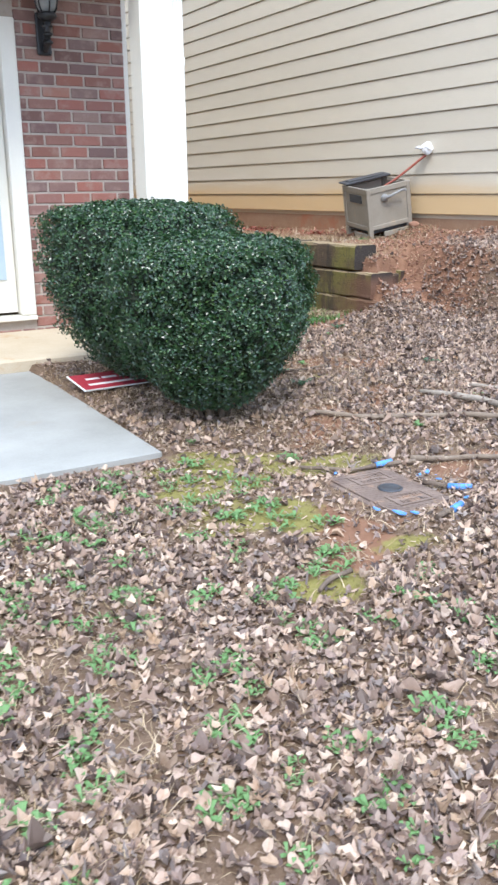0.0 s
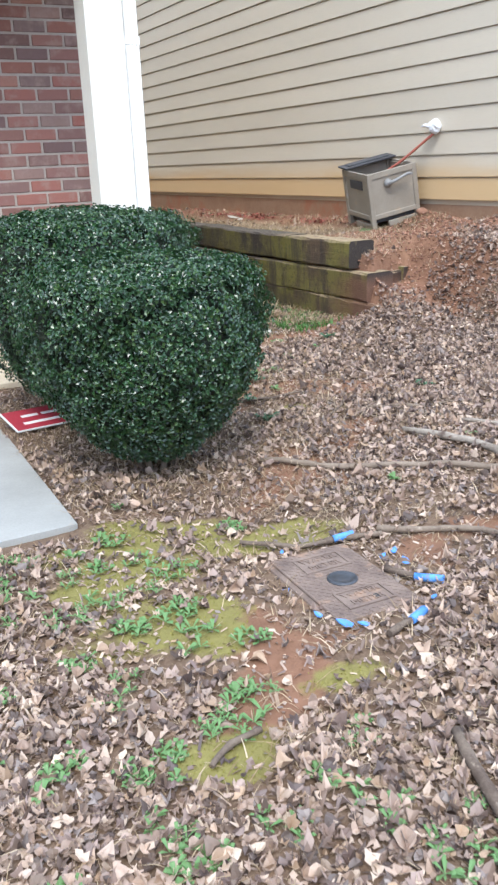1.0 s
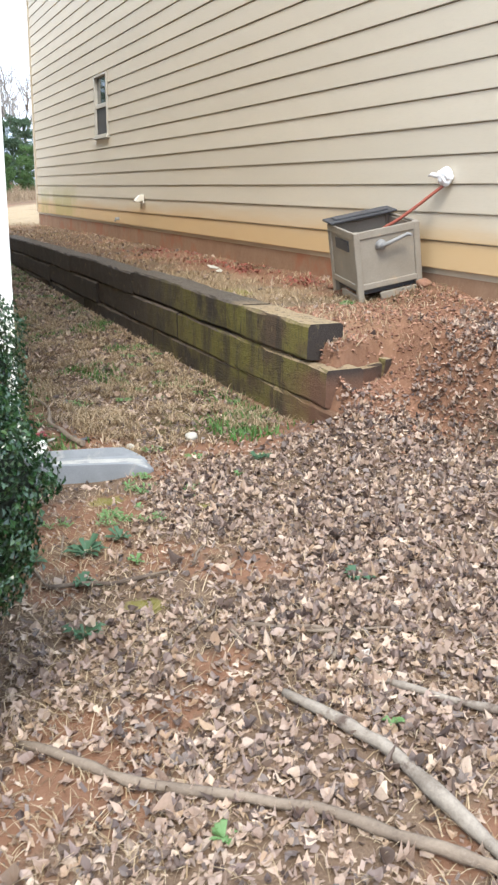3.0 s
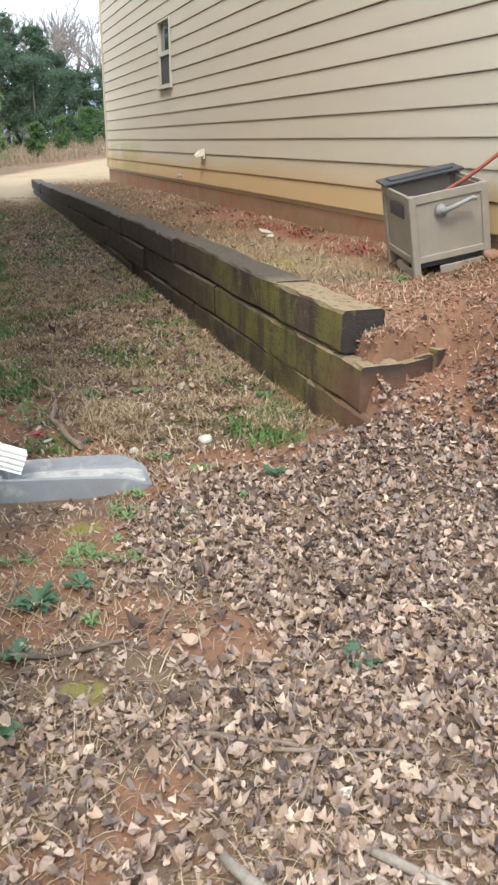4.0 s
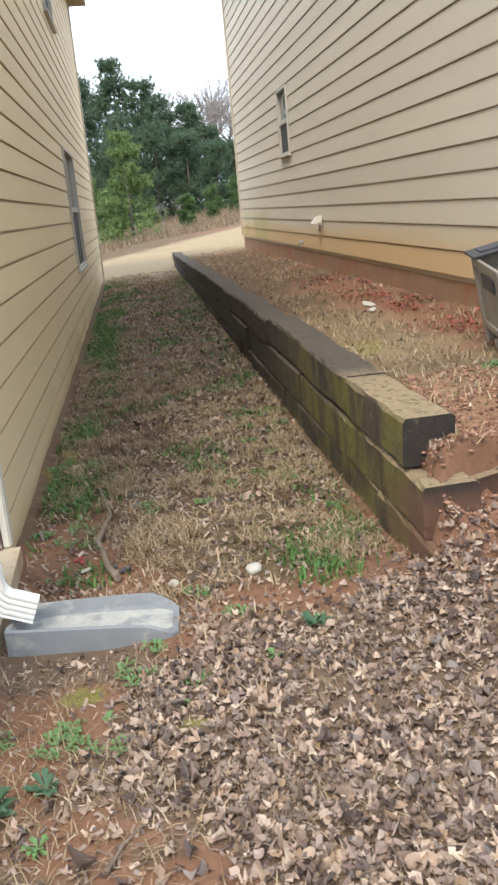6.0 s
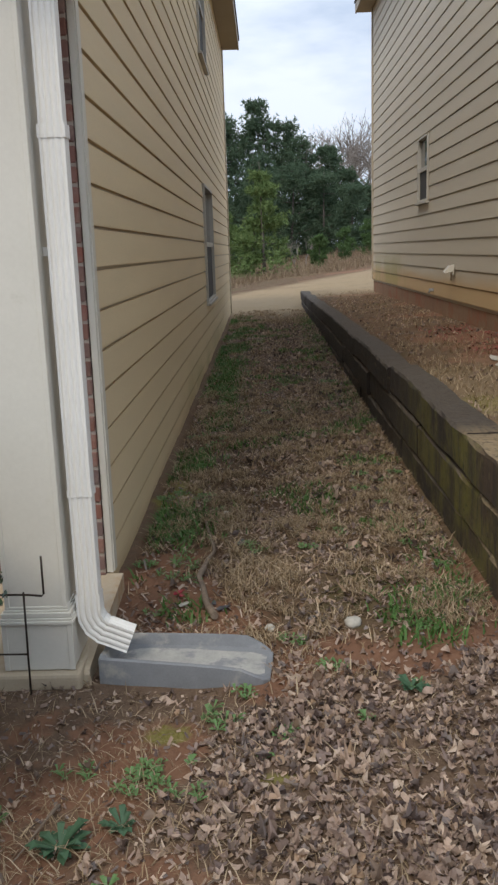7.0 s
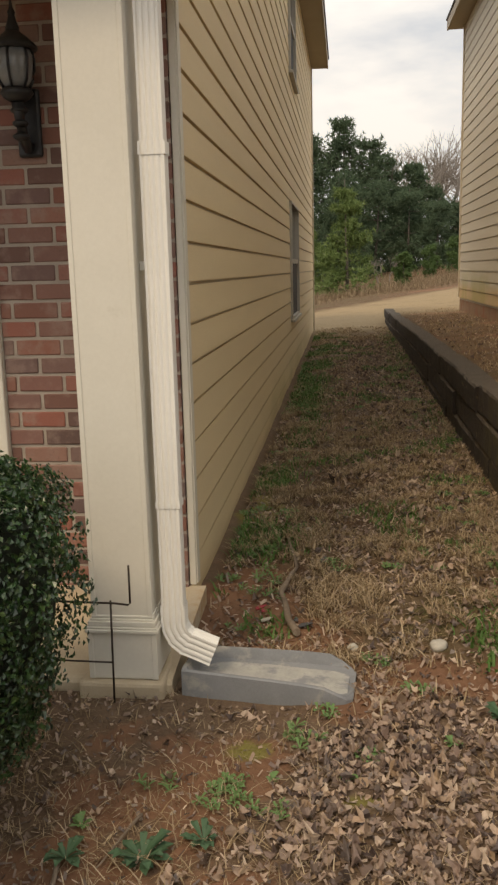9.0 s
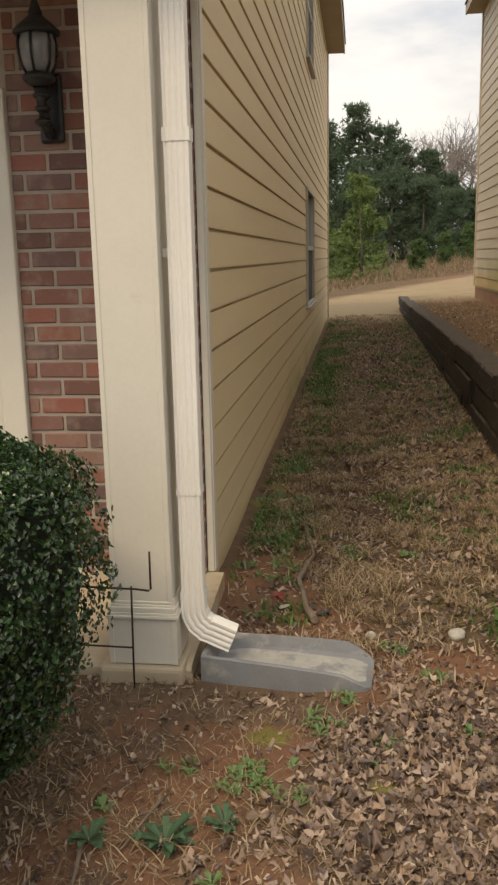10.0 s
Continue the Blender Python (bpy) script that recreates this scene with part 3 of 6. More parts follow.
def build_ground():
    xs = axis((-600, -60, 90), (-60, -8, 4), (-8, -3, 0.5), (-3, 3.2, 0.05), (3.2, 9, 0.4), (9, 61, 4), (61, 600, 77))
    ys = axis((-600, -50, 110), (-50, -10, 4), (-10, -6.6, 0.3), (-6.6, 2.2, 0.05), (2.2, 17, 0.16), (17, 62, 1.0), (62, 900, 120))
    gx, gy = np.meshgrid(xs, ys)
    gz = ground_z(gx, gy)
    w, h = len(xs), len(ys)
    verts = np.stack([gx, gy, gz], -1).reshape(-1, 3)
    i = (np.arange(h - 1)[:, None] * w + np.arange(w - 1)).ravel()
    faces = np.stack([i, i + 1, i + w + 1, i + w], -1)
    ob = soup("ground", verts.tolist(), faces.tolist(), M_GROUND, smooth=True)
    x, y = verts[:, 0], verts[:, 1]
    moss, dirt = patches(x, y, MOSS), patches(x, y, DIRT)
    terrace = step(1.7, 1.85, x) * step(-0.7, -0.2, y)
    straw = np.clip(in_alley(x, y) * 0.9 * (1 - 0.6 * step(1.6, 1.7, x)) + terrace * 0.55 + step(19, 22, y), 0, 1)
    bankdirt = step(1.1, 1.6, x) * step(-1.55, -1.05, y + 0.35 * (x - 1.8)) * (1 - step(-0.3, 0.3, y)) * 0.75
    dirt = np.maximum(np.maximum(dirt, bankdirt), 0.42 * terrace) + 0.35 * step(0.2, 0.7, value_noise(x * 1.3, y * 1.3, 31))
    edge = 22 + 0.95 * np.clip(x, -3, 12)
    sand = step(13.0, 15.5, y) * (1 - step(-0.6, 0.6, y - edge))
    tan_soil = 0.7 * step(1.82, 1.95, x) * (1 - step(2.4, 2.75, x)) * step(-0.75, -0.4, y - 0.25 * (x - 1.9)) * (1 - step(1.2, 4, y)) * np.clip(0.7 + 0.6 * value_noise(x * 4, y * 3, 35), 0, 1)
    sand = np.maximum(sand, tan_soil)
    cover = np.stack([np.clip(moss, 0, 1), np.clip(dirt, 0, 1) * (1 - 0.5 * sand), straw, 1 - 0.9 * sand], -1)
    layer = ob.data.color_attributes.new("cover", "FLOAT_COLOR", "POINT")
    layer.data.foreach_set("color", cover.ravel())
    tagged(ob, "clay yard with leaf litter, moss and dead grass", "ground", "", "structure")


build_ground()


# ---- houses ----
COURSE = 0.18


def holed_wall(name, x0, x1, ys, zs, holes, label):
    """A wall slab in the y-z plane from x0 to x1 with rectangular openings (y0, y1, z0, z1)."""
    yb = sorted({*ys, *(h[0] for h in holes), *(h[1] for h in holes)})
    zb = sorted({*zs, *(h[2] for h in holes), *(h[3] for h in holes)})
    bm = bmesh.new()
    for a, b in zip(yb, yb[1:]):
        for c, d in zip(zb, zb[1:]):
            if not any(h[0] <= (a + b) / 2 <= h[1] and h[2] <= (c + d) / 2 <= h[3] for h in holes):
                box(bm, (x0, a, c), (x1, b, d))
    return fixed(name, bm, M_TRIM, label, "wall")


def lap_siding(wall, x, out, y0, y1, z0, z1, holes, material, proud, shade_gap):
    """Lap boards, each a wedge proud at its lower edge; an added gap makes the dark shade line below each lap. out is
    +1 or -1, the way the wall faces.
    """
    def board(a, b, low, top):
        k = max(1, int((b - a) / 2.4))
        bm = bmesh.new()
        rings = []
        for i in range(k + 1):
            y = a + (b - a) * i / k
            j = RNG.normal(0, 0.0012)
            rings.append([bm.verts.new(v) for v in ((x - out * 0.018, y, low + j), (x + out * (proud - 0.001), y, low + j), (x + out * proud, y, low + 0.006 + j), (x - out * 0.001, y, top), (x - out * 0.018, y, top))])
        for r, s in zip(rings, rings[1:]):
            for q in range(5):
                bm.faces.new((r[q], r[(q + 1) % 5], s[(q + 1) % 5], s[q]))
        bm.faces.new(rings[0])
        bm.faces.new(rings[-1])
        bmesh.ops.recalc_face_normals(bm, faces=bm.faces)
        part("siding_board", bm, material, wall)

    z = z0
    while z < z1:
        cut = [h for h in holes if h[2] - 0.05 < z + COURSE and h[3] + 0.05 > z]
        ends = [y0]
        for h in sorted(cut):
            ends += [h[0] - 0.004, h[1] + 0.004]
            if z + 0.03 < h[2] - 0.04:
                board(h[0] - 0.003, h[1] + 0.003, z, min(z + COURSE - shade_gap, h[2] - 0.038))
            if z + COURSE - shade_gap > h[3] + 0.03:
                board(h[0] - 0.003, h[1] + 0.003, max(z, h[3] + 0.003), z + COURSE - shade_gap)
        ends.append(y1)
        for a, b in zip(ends[::2], ends[1::2]):
            if b - a > 0.05:
                board(a, b, z, z + COURSE - shade_gap)
        z += COURSE


def sash_window(name, x, out, y0, y1, z0, z1, label, screen=True):
    """A single-hung window: frame, meeting rail, upper pane, lower pane behind an insect screen, sill."""
    f = 0.03
    win = fixed(name, boxes(((x - out * 0.10, y0, z0), (x + out * 0.030, y0 + f, z1)), ((x - out * 0.10, y1 - f, z0), (x + out * 0.030, y1, z1)), ((x - out * 0.10, y0 + f, z1 - f), (x + out * 0.030, y1 - f, z1)), ((x - out * 0.10, y0 + f, z0), (x + out * 0.030, y1 - f, z0 + f)), bevel=0.004), M_SASH, label, "window")
    zm = (z0 + z1) / 2
    part("meeting_rail", boxes(((x - out * 0.06, y0 + f, zm - 0.03), (x + out * 0.012, y1 - f, zm + 0.03)), bevel=0.003), M_SASH, win)
    part("upper_pane", boxes(((x - out * 0.03, y0 + f, zm + 0.03), (x - out * 0.022, y1 - f, z1 - f))), M_PANE, win, "reflecting glass pane")
    part("lower_pane", boxes(((x - out * 0.05, y0 + f, z0 + f), (x - out * 0.042, y1 - f, zm - 0.03))), M_PANE, win)
    if screen:
        part("insect_screen", boxes(((x - out * 0.012, y0 + f, z0 + f), (x - out * 0.008, y1 - f, zm - 0.03))), M_SCREEN, win, "dark grey insect screen")
    part("window_sill", boxes(((x - out * 0.05, y0 - 0.03, z0 - 0.035), (x + out * 0.055, y1 + 0.03, z0 - 0.002)), bevel=0.004), M_SASH, win)
    return win


# House with the brick front: its siding side faces the passage at x = 0.
L_BACK, L_TOP = 14.95, 5.53
L_HOLES = [(7.3, 8.95, 0.86, 2.33), (7.6, 8.9, 3.92, 5.30)]
wall_left = holed_wall("wall_left", -0.18, -0.038, (0.0, L_BACK), (0.0, L_TOP), L_HOLES, "tan lap siding side wall of the brick-fronted house")
lap_siding(wall_left, -0.022, 1, -0.03, L_BACK - 0.09, 0.006, L_TOP - 0.1, L_HOLES, M_SIDE_L, 0.005, 0.015)
part("foundation", boxes(((-0.18, 0.0, -0.2), (-0.026, L_BACK, 0.0))), M_FOUND, wall_left, "clay-stained foundation strip")
part("corner_board", boxes(((-0.034, -0.104, 0.09), (-0.003, -0.032, L_TOP)), bevel=0.003), M_WHITE, wall_left, "cream corner board")
part("corner_board", boxes(((-0.0025, -0.098, 0.095), (0.004, -0.038, L_TOP)), bevel=0.002), M_WHITE, wall_left, "cream corner trim strip")
part("corner_board", boxes(((-0.022, L_BACK - 0.09, 0.15), (0.006, L_BACK + 0.01, L_TOP)), bevel=0.004), M_TRIM, wall_left)
sash_window("window_1", -0.022, 1, *L_HOLES[0], "white double-hung window with a dark screen")
sash_window("window_2", -0.022, 1, *L_HOLES[1], "white upper-floor window with a dark screen")
fixed("wall_left_back", boxes(((-9.0, L_BACK - 0.16, -0.2), (-0.16, L_BACK, L_TOP))), M_SIDE_L, "plain tan back wall of the house", "wall")
fixed("wall_left_far", boxes(((-9.16, -0.12, -0.3), (-9.0, L_BACK, L_TOP))), M_SIDE_L, "plain tan far wall of the house", "wall")


def eaves(name, x, out, y0, y1, z, over, deep, label):
    """Roof edge along a side wall: soffit, fascia, gutter lip and the roof plane above."""
    roof = fixed(name, prism(bmesh.new(), [(x + out * (over + 0.05), z + 0.17), (x + out * (over + 0.05), z + 0.20), (x - out * deep, z + 0.20 + deep * 0.42), (x - out * deep, z + 0.14 + deep * 0.42)], y0 - 0.05, y1 + 0.25, lambda u, v, w: (u, w, v)), M_ROOF, label, "roof")
    lo, hi = sorted((x - out * 0.16, x + out * over))
    part("soffit", boxes(((lo, y0, z), (hi, y1 + 0.22, z + 0.02))), M_FASCIA, roof, "brown soffit")
    lo, hi = sorted((x + out * over, x + out * (over + 0.03)))
    part("fascia", boxes(((lo, y0, z - 0.01), (hi, y1 + 0.24, z + 0.17)), bevel=0.003), M_FASCIA, roof, "brown fascia board")
    lo, hi = sorted((x - out * deep, x + out * over))
    part("gable_end", prism(bmesh.new(), [(x + out * over, z + 0.02), (x + out * over, z + 0.16), (x - out * deep, z + 0.13 + deep * 0.42), (x - out * deep, z + 0.02)], y1 + 0.20, y1 + 0.235, lambda u, v, w: (u, w, v)), M_FASCIA, roof)
    return roof


eaves("roof_left", 0.0, 1, -0.5, L_BACK, L_TOP, 0.30, 9.2, "grey shingle roof with brown eaves over tan siding")

# Neighbouring house: siding at x = 3, standing higher on the terrace.
R_FRONT, R_BACK, R_BASE, R_TOP = -1.27, 14.58, 0.835, 6.05
R_HOLES = [(8.45, 9.2, 2.09, 2.97)]
wall_right = holed_wall("wall_right", 3.016, 3.16, (R_FRONT, R_BACK), (R_BASE - 0.04, R_TOP), R_HOLES, "beige lap siding wall of the neighbouring house, clay-stained at its foot")
lap_siding(wall_right, 3.0, -1, R_FRONT + 0.09, R_BACK - 0.09, R_BASE, R_TOP - 0.1, R_HOLES, M_SIDE_R, 0.009, 0.007)
part("foundation", boxes(((3.014, R_FRONT, -0.1), (3.16, R_BACK, R_BASE - 0.04))), M_FOUND, wall_right, "red-clay-stained concrete foundation")
for y in (R_FRONT, R_BACK - 0.09):
    part("corner_board", boxes(((2.972, y - 0.005, R_BASE), (3.02, y + 0.095, R_TOP)), bevel=0.004), M_TRIM, wall_right, "beige corner board")
sash_window("window_3", 3.0, -1, *R_HOLES[0], "small white window with a dark lower screen")
fixed("wall_right_back", boxes(((3.16, R_BACK - 0.16, -0.1), (12.0, R_BACK, R_TOP))), M_SIDE_R, "plain beige back wall of the neighbouring house", "wall")
wall_right_front = fixed("wall_right_front", boxes(((3.16, R_FRONT, -0.1), (12.0, R_FRONT + 0.16, R_TOP))), M_MORTAR, "pale grey brick front wall of the neighbouring house", "wall")
fixed("wall_right_far", boxes(((12.0, R_FRONT, -0.1), (12.16, R_BACK, R_TOP))), M_SIDE_R, "plain beige far wall of the neighbouring house", "wall")
eaves("roof_right", 3.0, -1, R_FRONT - 0.3, R_BACK, R_TOP, 0.29, 9.2, "grey shingle roof with brown eaves over beige siding")

# Brick front of the first house, with the doorway.
BRICK_Y, DOOR_X = -0.12, -0.825
wall_front = fixed("wall_front", boxes(((DOOR_X, BRICK_Y + 0.006, 0.02), (-0.038, -0.0, 3.4)), ((-9.0, BRICK_Y + 0.006, 0.02), (-2.05, 0.0, 3.4)), ((-2.05, BRICK_Y + 0.006, 2.2), (DOOR_X, 0.0, 3.4)), ((-2.05, BRICK_Y + 0.006, 0.02), (DOOR_X, 0.0, 0.163)), ((-9.0, BRICK_Y + 0.006, 3.4), (-0.038, 0.0, L_TOP))), M_MORTAR, "tumbled red and brown brick front wall", "wall")

# Porch slab, walkway, column and porch roof.
fixed("porch_slab", prism(bmesh.new(), [(-0.91, -0.25), (-0.91, 0.008), (-0.898, 0.022), (-0.88, 0.027), (-0.10, 0.085), (-0.10, -0.25)], -4.0, 0.04, lambda u, v, w: (w, u, v)), M_PORCH, "clay-stained concrete porch slab", "floor")
fixed("walkway", prism(bmesh.new(), [(-1.10, -0.93), (-1.135, -3.05), (-4.2, -3.17), (-4.2, -0.93)], -0.22, -0.056, lambda u, v, w: (u, v, w)), M_CONC, "pale grey concrete walkway slab", "pavement")
fixed("porch_roof", boxes(((-4.2, -1.15, 2.60), (0.14, -0.13, 2.95)), bevel=0.01), M_WHITE, "cream porch roof over the doorway", "roof")


def column():
    base = empty("porch_column", (-0.130, -0.810, 0.03), "square cream-painted porch column with a boxed plinth", "column")
    part("shaft", boxes(((-0.109, -0.109, 0.20), (0.109, 0.078, 2.57)), bevel=0.006), M_WHITE, base)
    for x0, x1 in ((0.094, 0.112), (-0.112, -0.094)):
        part("corner_trim", boxes(((x0, -0.112, 0.25), (x1, -0.106, 2.57)), bevel=0.002), M_WHITE, base)
    plinth = part("plinth", boxes(((-0.124, -0.124, 0.010), (0.124, 0.124, 0.195)), bevel=0.006), M_WHITE, base)
    for x0, x1 in ((0.108, 0.1275), (-0.1275, -0.108)):
        part("plinth_trim", boxes(((x0, -0.1275, 0.012), (x1, -0.120, 0.193)), bevel=0.002), M_WHITE, plinth)
    cap = bmesh.new()
    for r, a, b in ((0.134, 0.190, 0.203), (0.129, 0.203, 0.212), (0.125, 0.212, 0.232), (0.117, 0.232, 0.240), (0.113, 0.240, 0.252)):
        box(cap, (-r, -r, a), (r, r, b), 0.003)
    part("plinth_cap", cap, M_WHITE, plinth, "stepped cream moulding")
    part("footing", boxes(((-0.165, -0.155, -0.10), (0.150, 0.16, 0.008)), bevel=0.014), M_PORCH, base, "clay-stained concrete pad")


column()


def downspout():
    """Corrugated rectangular pipe down the column's side, with collars and a turned-out shoe."""
    ds = empty("downspout", (0.046, -0.838, 0.0), "cream corrugated metal downspout beside the column", "downspout")
    w, d, g = 0.042, 0.031, 0.004
    outline = []
    for k in range(13):
        outline.append((-w + 2 * w * k / 12, -d + (g if k % 3 == 1 else 0)))
    for k in range(1, 8):
        outline.append((w - (g if k % 3 == 2 else 0), -d + 2 * d * k / 8))
    for k in range(13):
        outline.append((w - 2 * w * k / 12, d - (g if k % 3 == 1 else 0)))
    for k in range(1, 8):
        outline.append((-w + (g if k % 3 == 2 else 0), d - 2 * d * k / 8))

    def pipe(stations, grow=1.0):
        bm = bmesh.new()
        rings = []
        for (cx, cz), ang in stations:
            c, s = math.cos(ang), math.sin(ang)
            rings.append([bm.verts.new((cx + u * grow * c, v * grow, cz + u * grow * s)) for u, v in outline])
        k = len(outline)
        for a, b in zip(rings, rings[1:]):
            for i in range(k):
                bm.faces.new((a[i], a[(i + 1) % k], b[(i + 1) % k], b[i]))
        bmesh.ops.recalc_face_normals(bm, faces=bm.faces)
        return bm

    part("pipe", pipe([((0, 0.675), 0), ((0, 1.895), 0)]), M_GUTTER, ds)
    part("pipe", pipe([((0, 1.89), 0), ((0, 2.60), 0)], 0.96), M_GUTTER, ds)
    part("pipe", pipe([((0, 0.24), 0), ((0, 0.69), 0)], 0.96), M_GUTTER, ds)
    part("collar", pipe([((0, 1.872), 0), ((0, 1.915), 0)], 1.10), M_GUTTER, ds)
    part("collar", pipe([((0, 0.667), 0), ((0, 0.692), 0)], 1.06), M_GUTTER, ds)
    turn = [((0, 0.30), 0.0)]
    for k in range(7):
        a = radians(68) * k / 6
        turn.append(((0.095 - 0.095 * math.cos(a), 0.235 - 0.095 * math.sin(a)), a))
        if k in (1, 3, 5):
            turn.append(((0.095 - 0.095 * math.cos(a), 0.235 - 0.095 * math.sin(a) - 0.004), a))
    end = turn[-1][0]
    turn.append(((end[0] + 0.085, end[1] - 0.036), radians(68)))
    part("shoe", pipe(turn, 1.06), M_GUTTER, ds, "cream elbow at the foot of the pipe")
    part("bracket", boxes(((-0.066, 0.0, 1.5), (-0.035, 0.03, 1.53))), M_GUTTER, ds)


downspout()


def splash_block():
    """A tapered trough with raised sides that fades out at its open end."""
    sb = empty("splash_block", (0.085, -0.80, -0.020), "grey concrete splash block below the downspout", "splash block", rz=-4.0)
    bm = bmesh.new()
    rows = []
    for x, half, wall, floor in ((0.0, 0.128, 0.090, 0.088), (0.018, 0.130, 0.090, 0.086), (0.04, 0.133, 0.089, 0.046), (0.15, 0.140, 0.086, 0.042), (0.30, 0.150, 0.081, 0.036), (0.44, 0.160, 0.075, 0.029), (0.52, 0.165, 0.068, 0.024), (0.57, 0.160, 0.044, 0.021), (0.60, 0.148, 0.026, 0.019), (0.622, 0.122, 0.017, 0.016)):
        half *= 0.9
        t = 0.012
        pr = [(-half, -0.05), (-half + 0.004, wall - 0.004), (-half + 0.009, wall), (-half + 0.019, wall), (-half + 0.019 + t, floor + 0.006 * (wall > 0.02)), (-half + 0.055 + t, floor), (0, floor - 0.002)]
        pr = pr + [(-y, z) for y, z in pr[-2::-1]]
        rows.append([bm.verts.new((x, y, z)) for y, z in pr])
    for a, b in zip(rows, rows[1:]):
        for i in range(len(a) - 1):
            bm.faces.new((a[i], b[i], b[i + 1], a[i + 1])).smooth = False
    bm.faces.new(rows[0])
    bm.faces.new(rows[-1][::-1])
    bmesh.ops.recalc_face_normals(bm, faces=bm.faces)
    trough = part("trough", bm, M_SPLASH, sb)
    silt = bmesh.new()
    rims = []
    for x, half, z in ((0.05, 0.055, 0.0455), (0.15, 0.064, 0.0445), (0.30, 0.074, 0.0385), (0.44, 0.085, 0.0315), (0.54, 0.090, 0.0255), (0.60, 0.080, 0.0215)):
        rims.append([silt.verts.new((x, y + 0.008 * math.sin(9 * x), z + 0.002 * math.cos(31 * x + 40 * y))) for y in (-half, -half * 0.5, 0, half * 0.5, half)])
    for p_, q_ in zip(rims, rims[1:]):
        for i in range(4):
            silt.faces.new((p_[i], q_[i], q_[i + 1], p_[i + 1])).smooth = True
    part("silt", silt, M_SILT, trough, "pale sandy silt on the trough floor")


splash_block()

# Doorway: cream frame round a pale glazed door.
door = fixed("door_1", boxes(((-1.94, -0.075, 0.22), (-0.94, -0.035, 2.10)), bevel=0.004), M_WHITE, "cream front door with tall pale glass", "door")
part("glass_panel", boxes(((-1.84, -0.084, 0.46), (-1.01, -0.074, 1.98))), M_DOORGLASS, door, "pale reflecting glass panel")
trim = fixed("door_trim", boxes(((-0.935, -0.150, 0.20), (DOOR_X, -0.03, 2.20)), ((-2.05, -0.150, 0.20), (-1.945, -0.03, 2.20)), ((-1.945, -0.150, 2.11), (-0.935, -0.03, 2.20)), bevel=0.008), M_WHITE, "cream moulded door frame in the brick wall", "trim")
part("threshold", boxes(((-2.05, -0.165, 0.165), (DOOR_X, -0.02, 0.198)), bevel=0.006), M_WHITE, trim)


def wall_lantern():
    wl_ = empty("wall_lantern", (-0.625, BRICK_Y, 2.145), "black coach lantern with pale glass on the brick wall", "lamp")
    part("backplate", boxes(((-0.052, -0.028, -0.17), (0.052, -0.002, 0.10)), bevel=0.012), M_BLACK, wl_)
    arm = bmesh.new()
    tube(arm, [(0, -0.02, -0.12), (0, -0.05, -0.14), (0, -0.09, -0.10), (0, -0.12, -0.03), (0, -0.13, 0.03)], [0.016, 0.02, 0.024, 0.02, 0.026], 10)
    for z, r in ((-0.10, 0.034), (-0.05, 0.032), (0.0, 0.036)):
        lathe(arm, [(r * 0.6, z - 0.014), (r, z - 0.004), (r, z + 0.004), (r * 0.6, z + 0.014)], 12, (0, -0.115, 0))
    part("arm", arm, M_BLACK, wl_, "scrolled black arm")
    part("base_cup", lathe(bmesh.new(), [(0.03, 0.03), (0.055, 0.045), (0.066, 0.062), (0.06, 0.075), (0.05, 0.082)], 16, (0, -0.13, 0)), M_BLACK, wl_)
    globe = part("glass_globe", lathe(bmesh.new(), [(0.045, 0.082), (0.062, 0.11), (0.07, 0.15), (0.072, 0.19), (0.066, 0.225)], 16, (0, -0.13, 0)), M_LAMPGLASS, wl_, "pale frosted glass")
    for k in range(6):
        a = 6.2832 * (k + 0.5) / 6
        rib = [(r * math.cos(a), -0.13 + r * math.sin(a), z) for r, z in ((0.05, 0.08), (0.067, 0.11), (0.075, 0.15), (0.077, 0.19), (0.07, 0.228))]
        part("rib", tube(bmesh.new(), rib, 0.0055, 6), M_BLACK, globe)
    part("roof_cap", lathe(bmesh.new(), [(0.07, 0.222), (0.092, 0.226), (0.094, 0.236), (0.066, 0.262), (0.034, 0.288), (0.026, 0.296), (0.028, 0.304), (0.018, 0.33), (0.012, 0.352), (0.016, 0.362), (0.008, 0.38), (0.004, 0.41)], 16, (0, -0.13, 0)), M_BLACK, wl_, "black tiered cap with a finial")


wall_lantern()

# ---- timber retaining wall ----
TIMBER_X, TIMBER_W = 1.635, 0.215


def timber_mesh(length, tall, seed):
    r = np.random.default_rng(seed)
    bm = bmesh.new()
    k = max(2, int(length / 0.12))
    c = 0.014
    ring0 = [(0, c), (0, tall - c), (c, tall), (TIMBER_W - c, tall), (TIMBER_W, tall - c), (TIMBER_W, c), (TIMBER_W - c, 0), (c, 0)]
    rings = []
    for i in range(k + 1):
        y = length * i / k
        j = r.normal(0, 0.003, (8, 2)) + 0.005 * np.sin(y * 2.3 + seed) * np.array([1, 0.6])
        rings.append([bm.verts.new((u + j[n][0], y, v + j[n][1])) for n, (u, v) in enumerate(ring0)])
    for a, b in zip(rings, rings[1:]):
        for n in range(8):
            bm.faces.new((a[n], a[(n + 1) % 8], b[(n + 1) % 8], b[n]))
    bm.faces.new(rings[0])
    bm.faces.new(rings[-1])
    bmesh.ops.recalc_face_normals(bm, faces=bm.faces)
    return bm


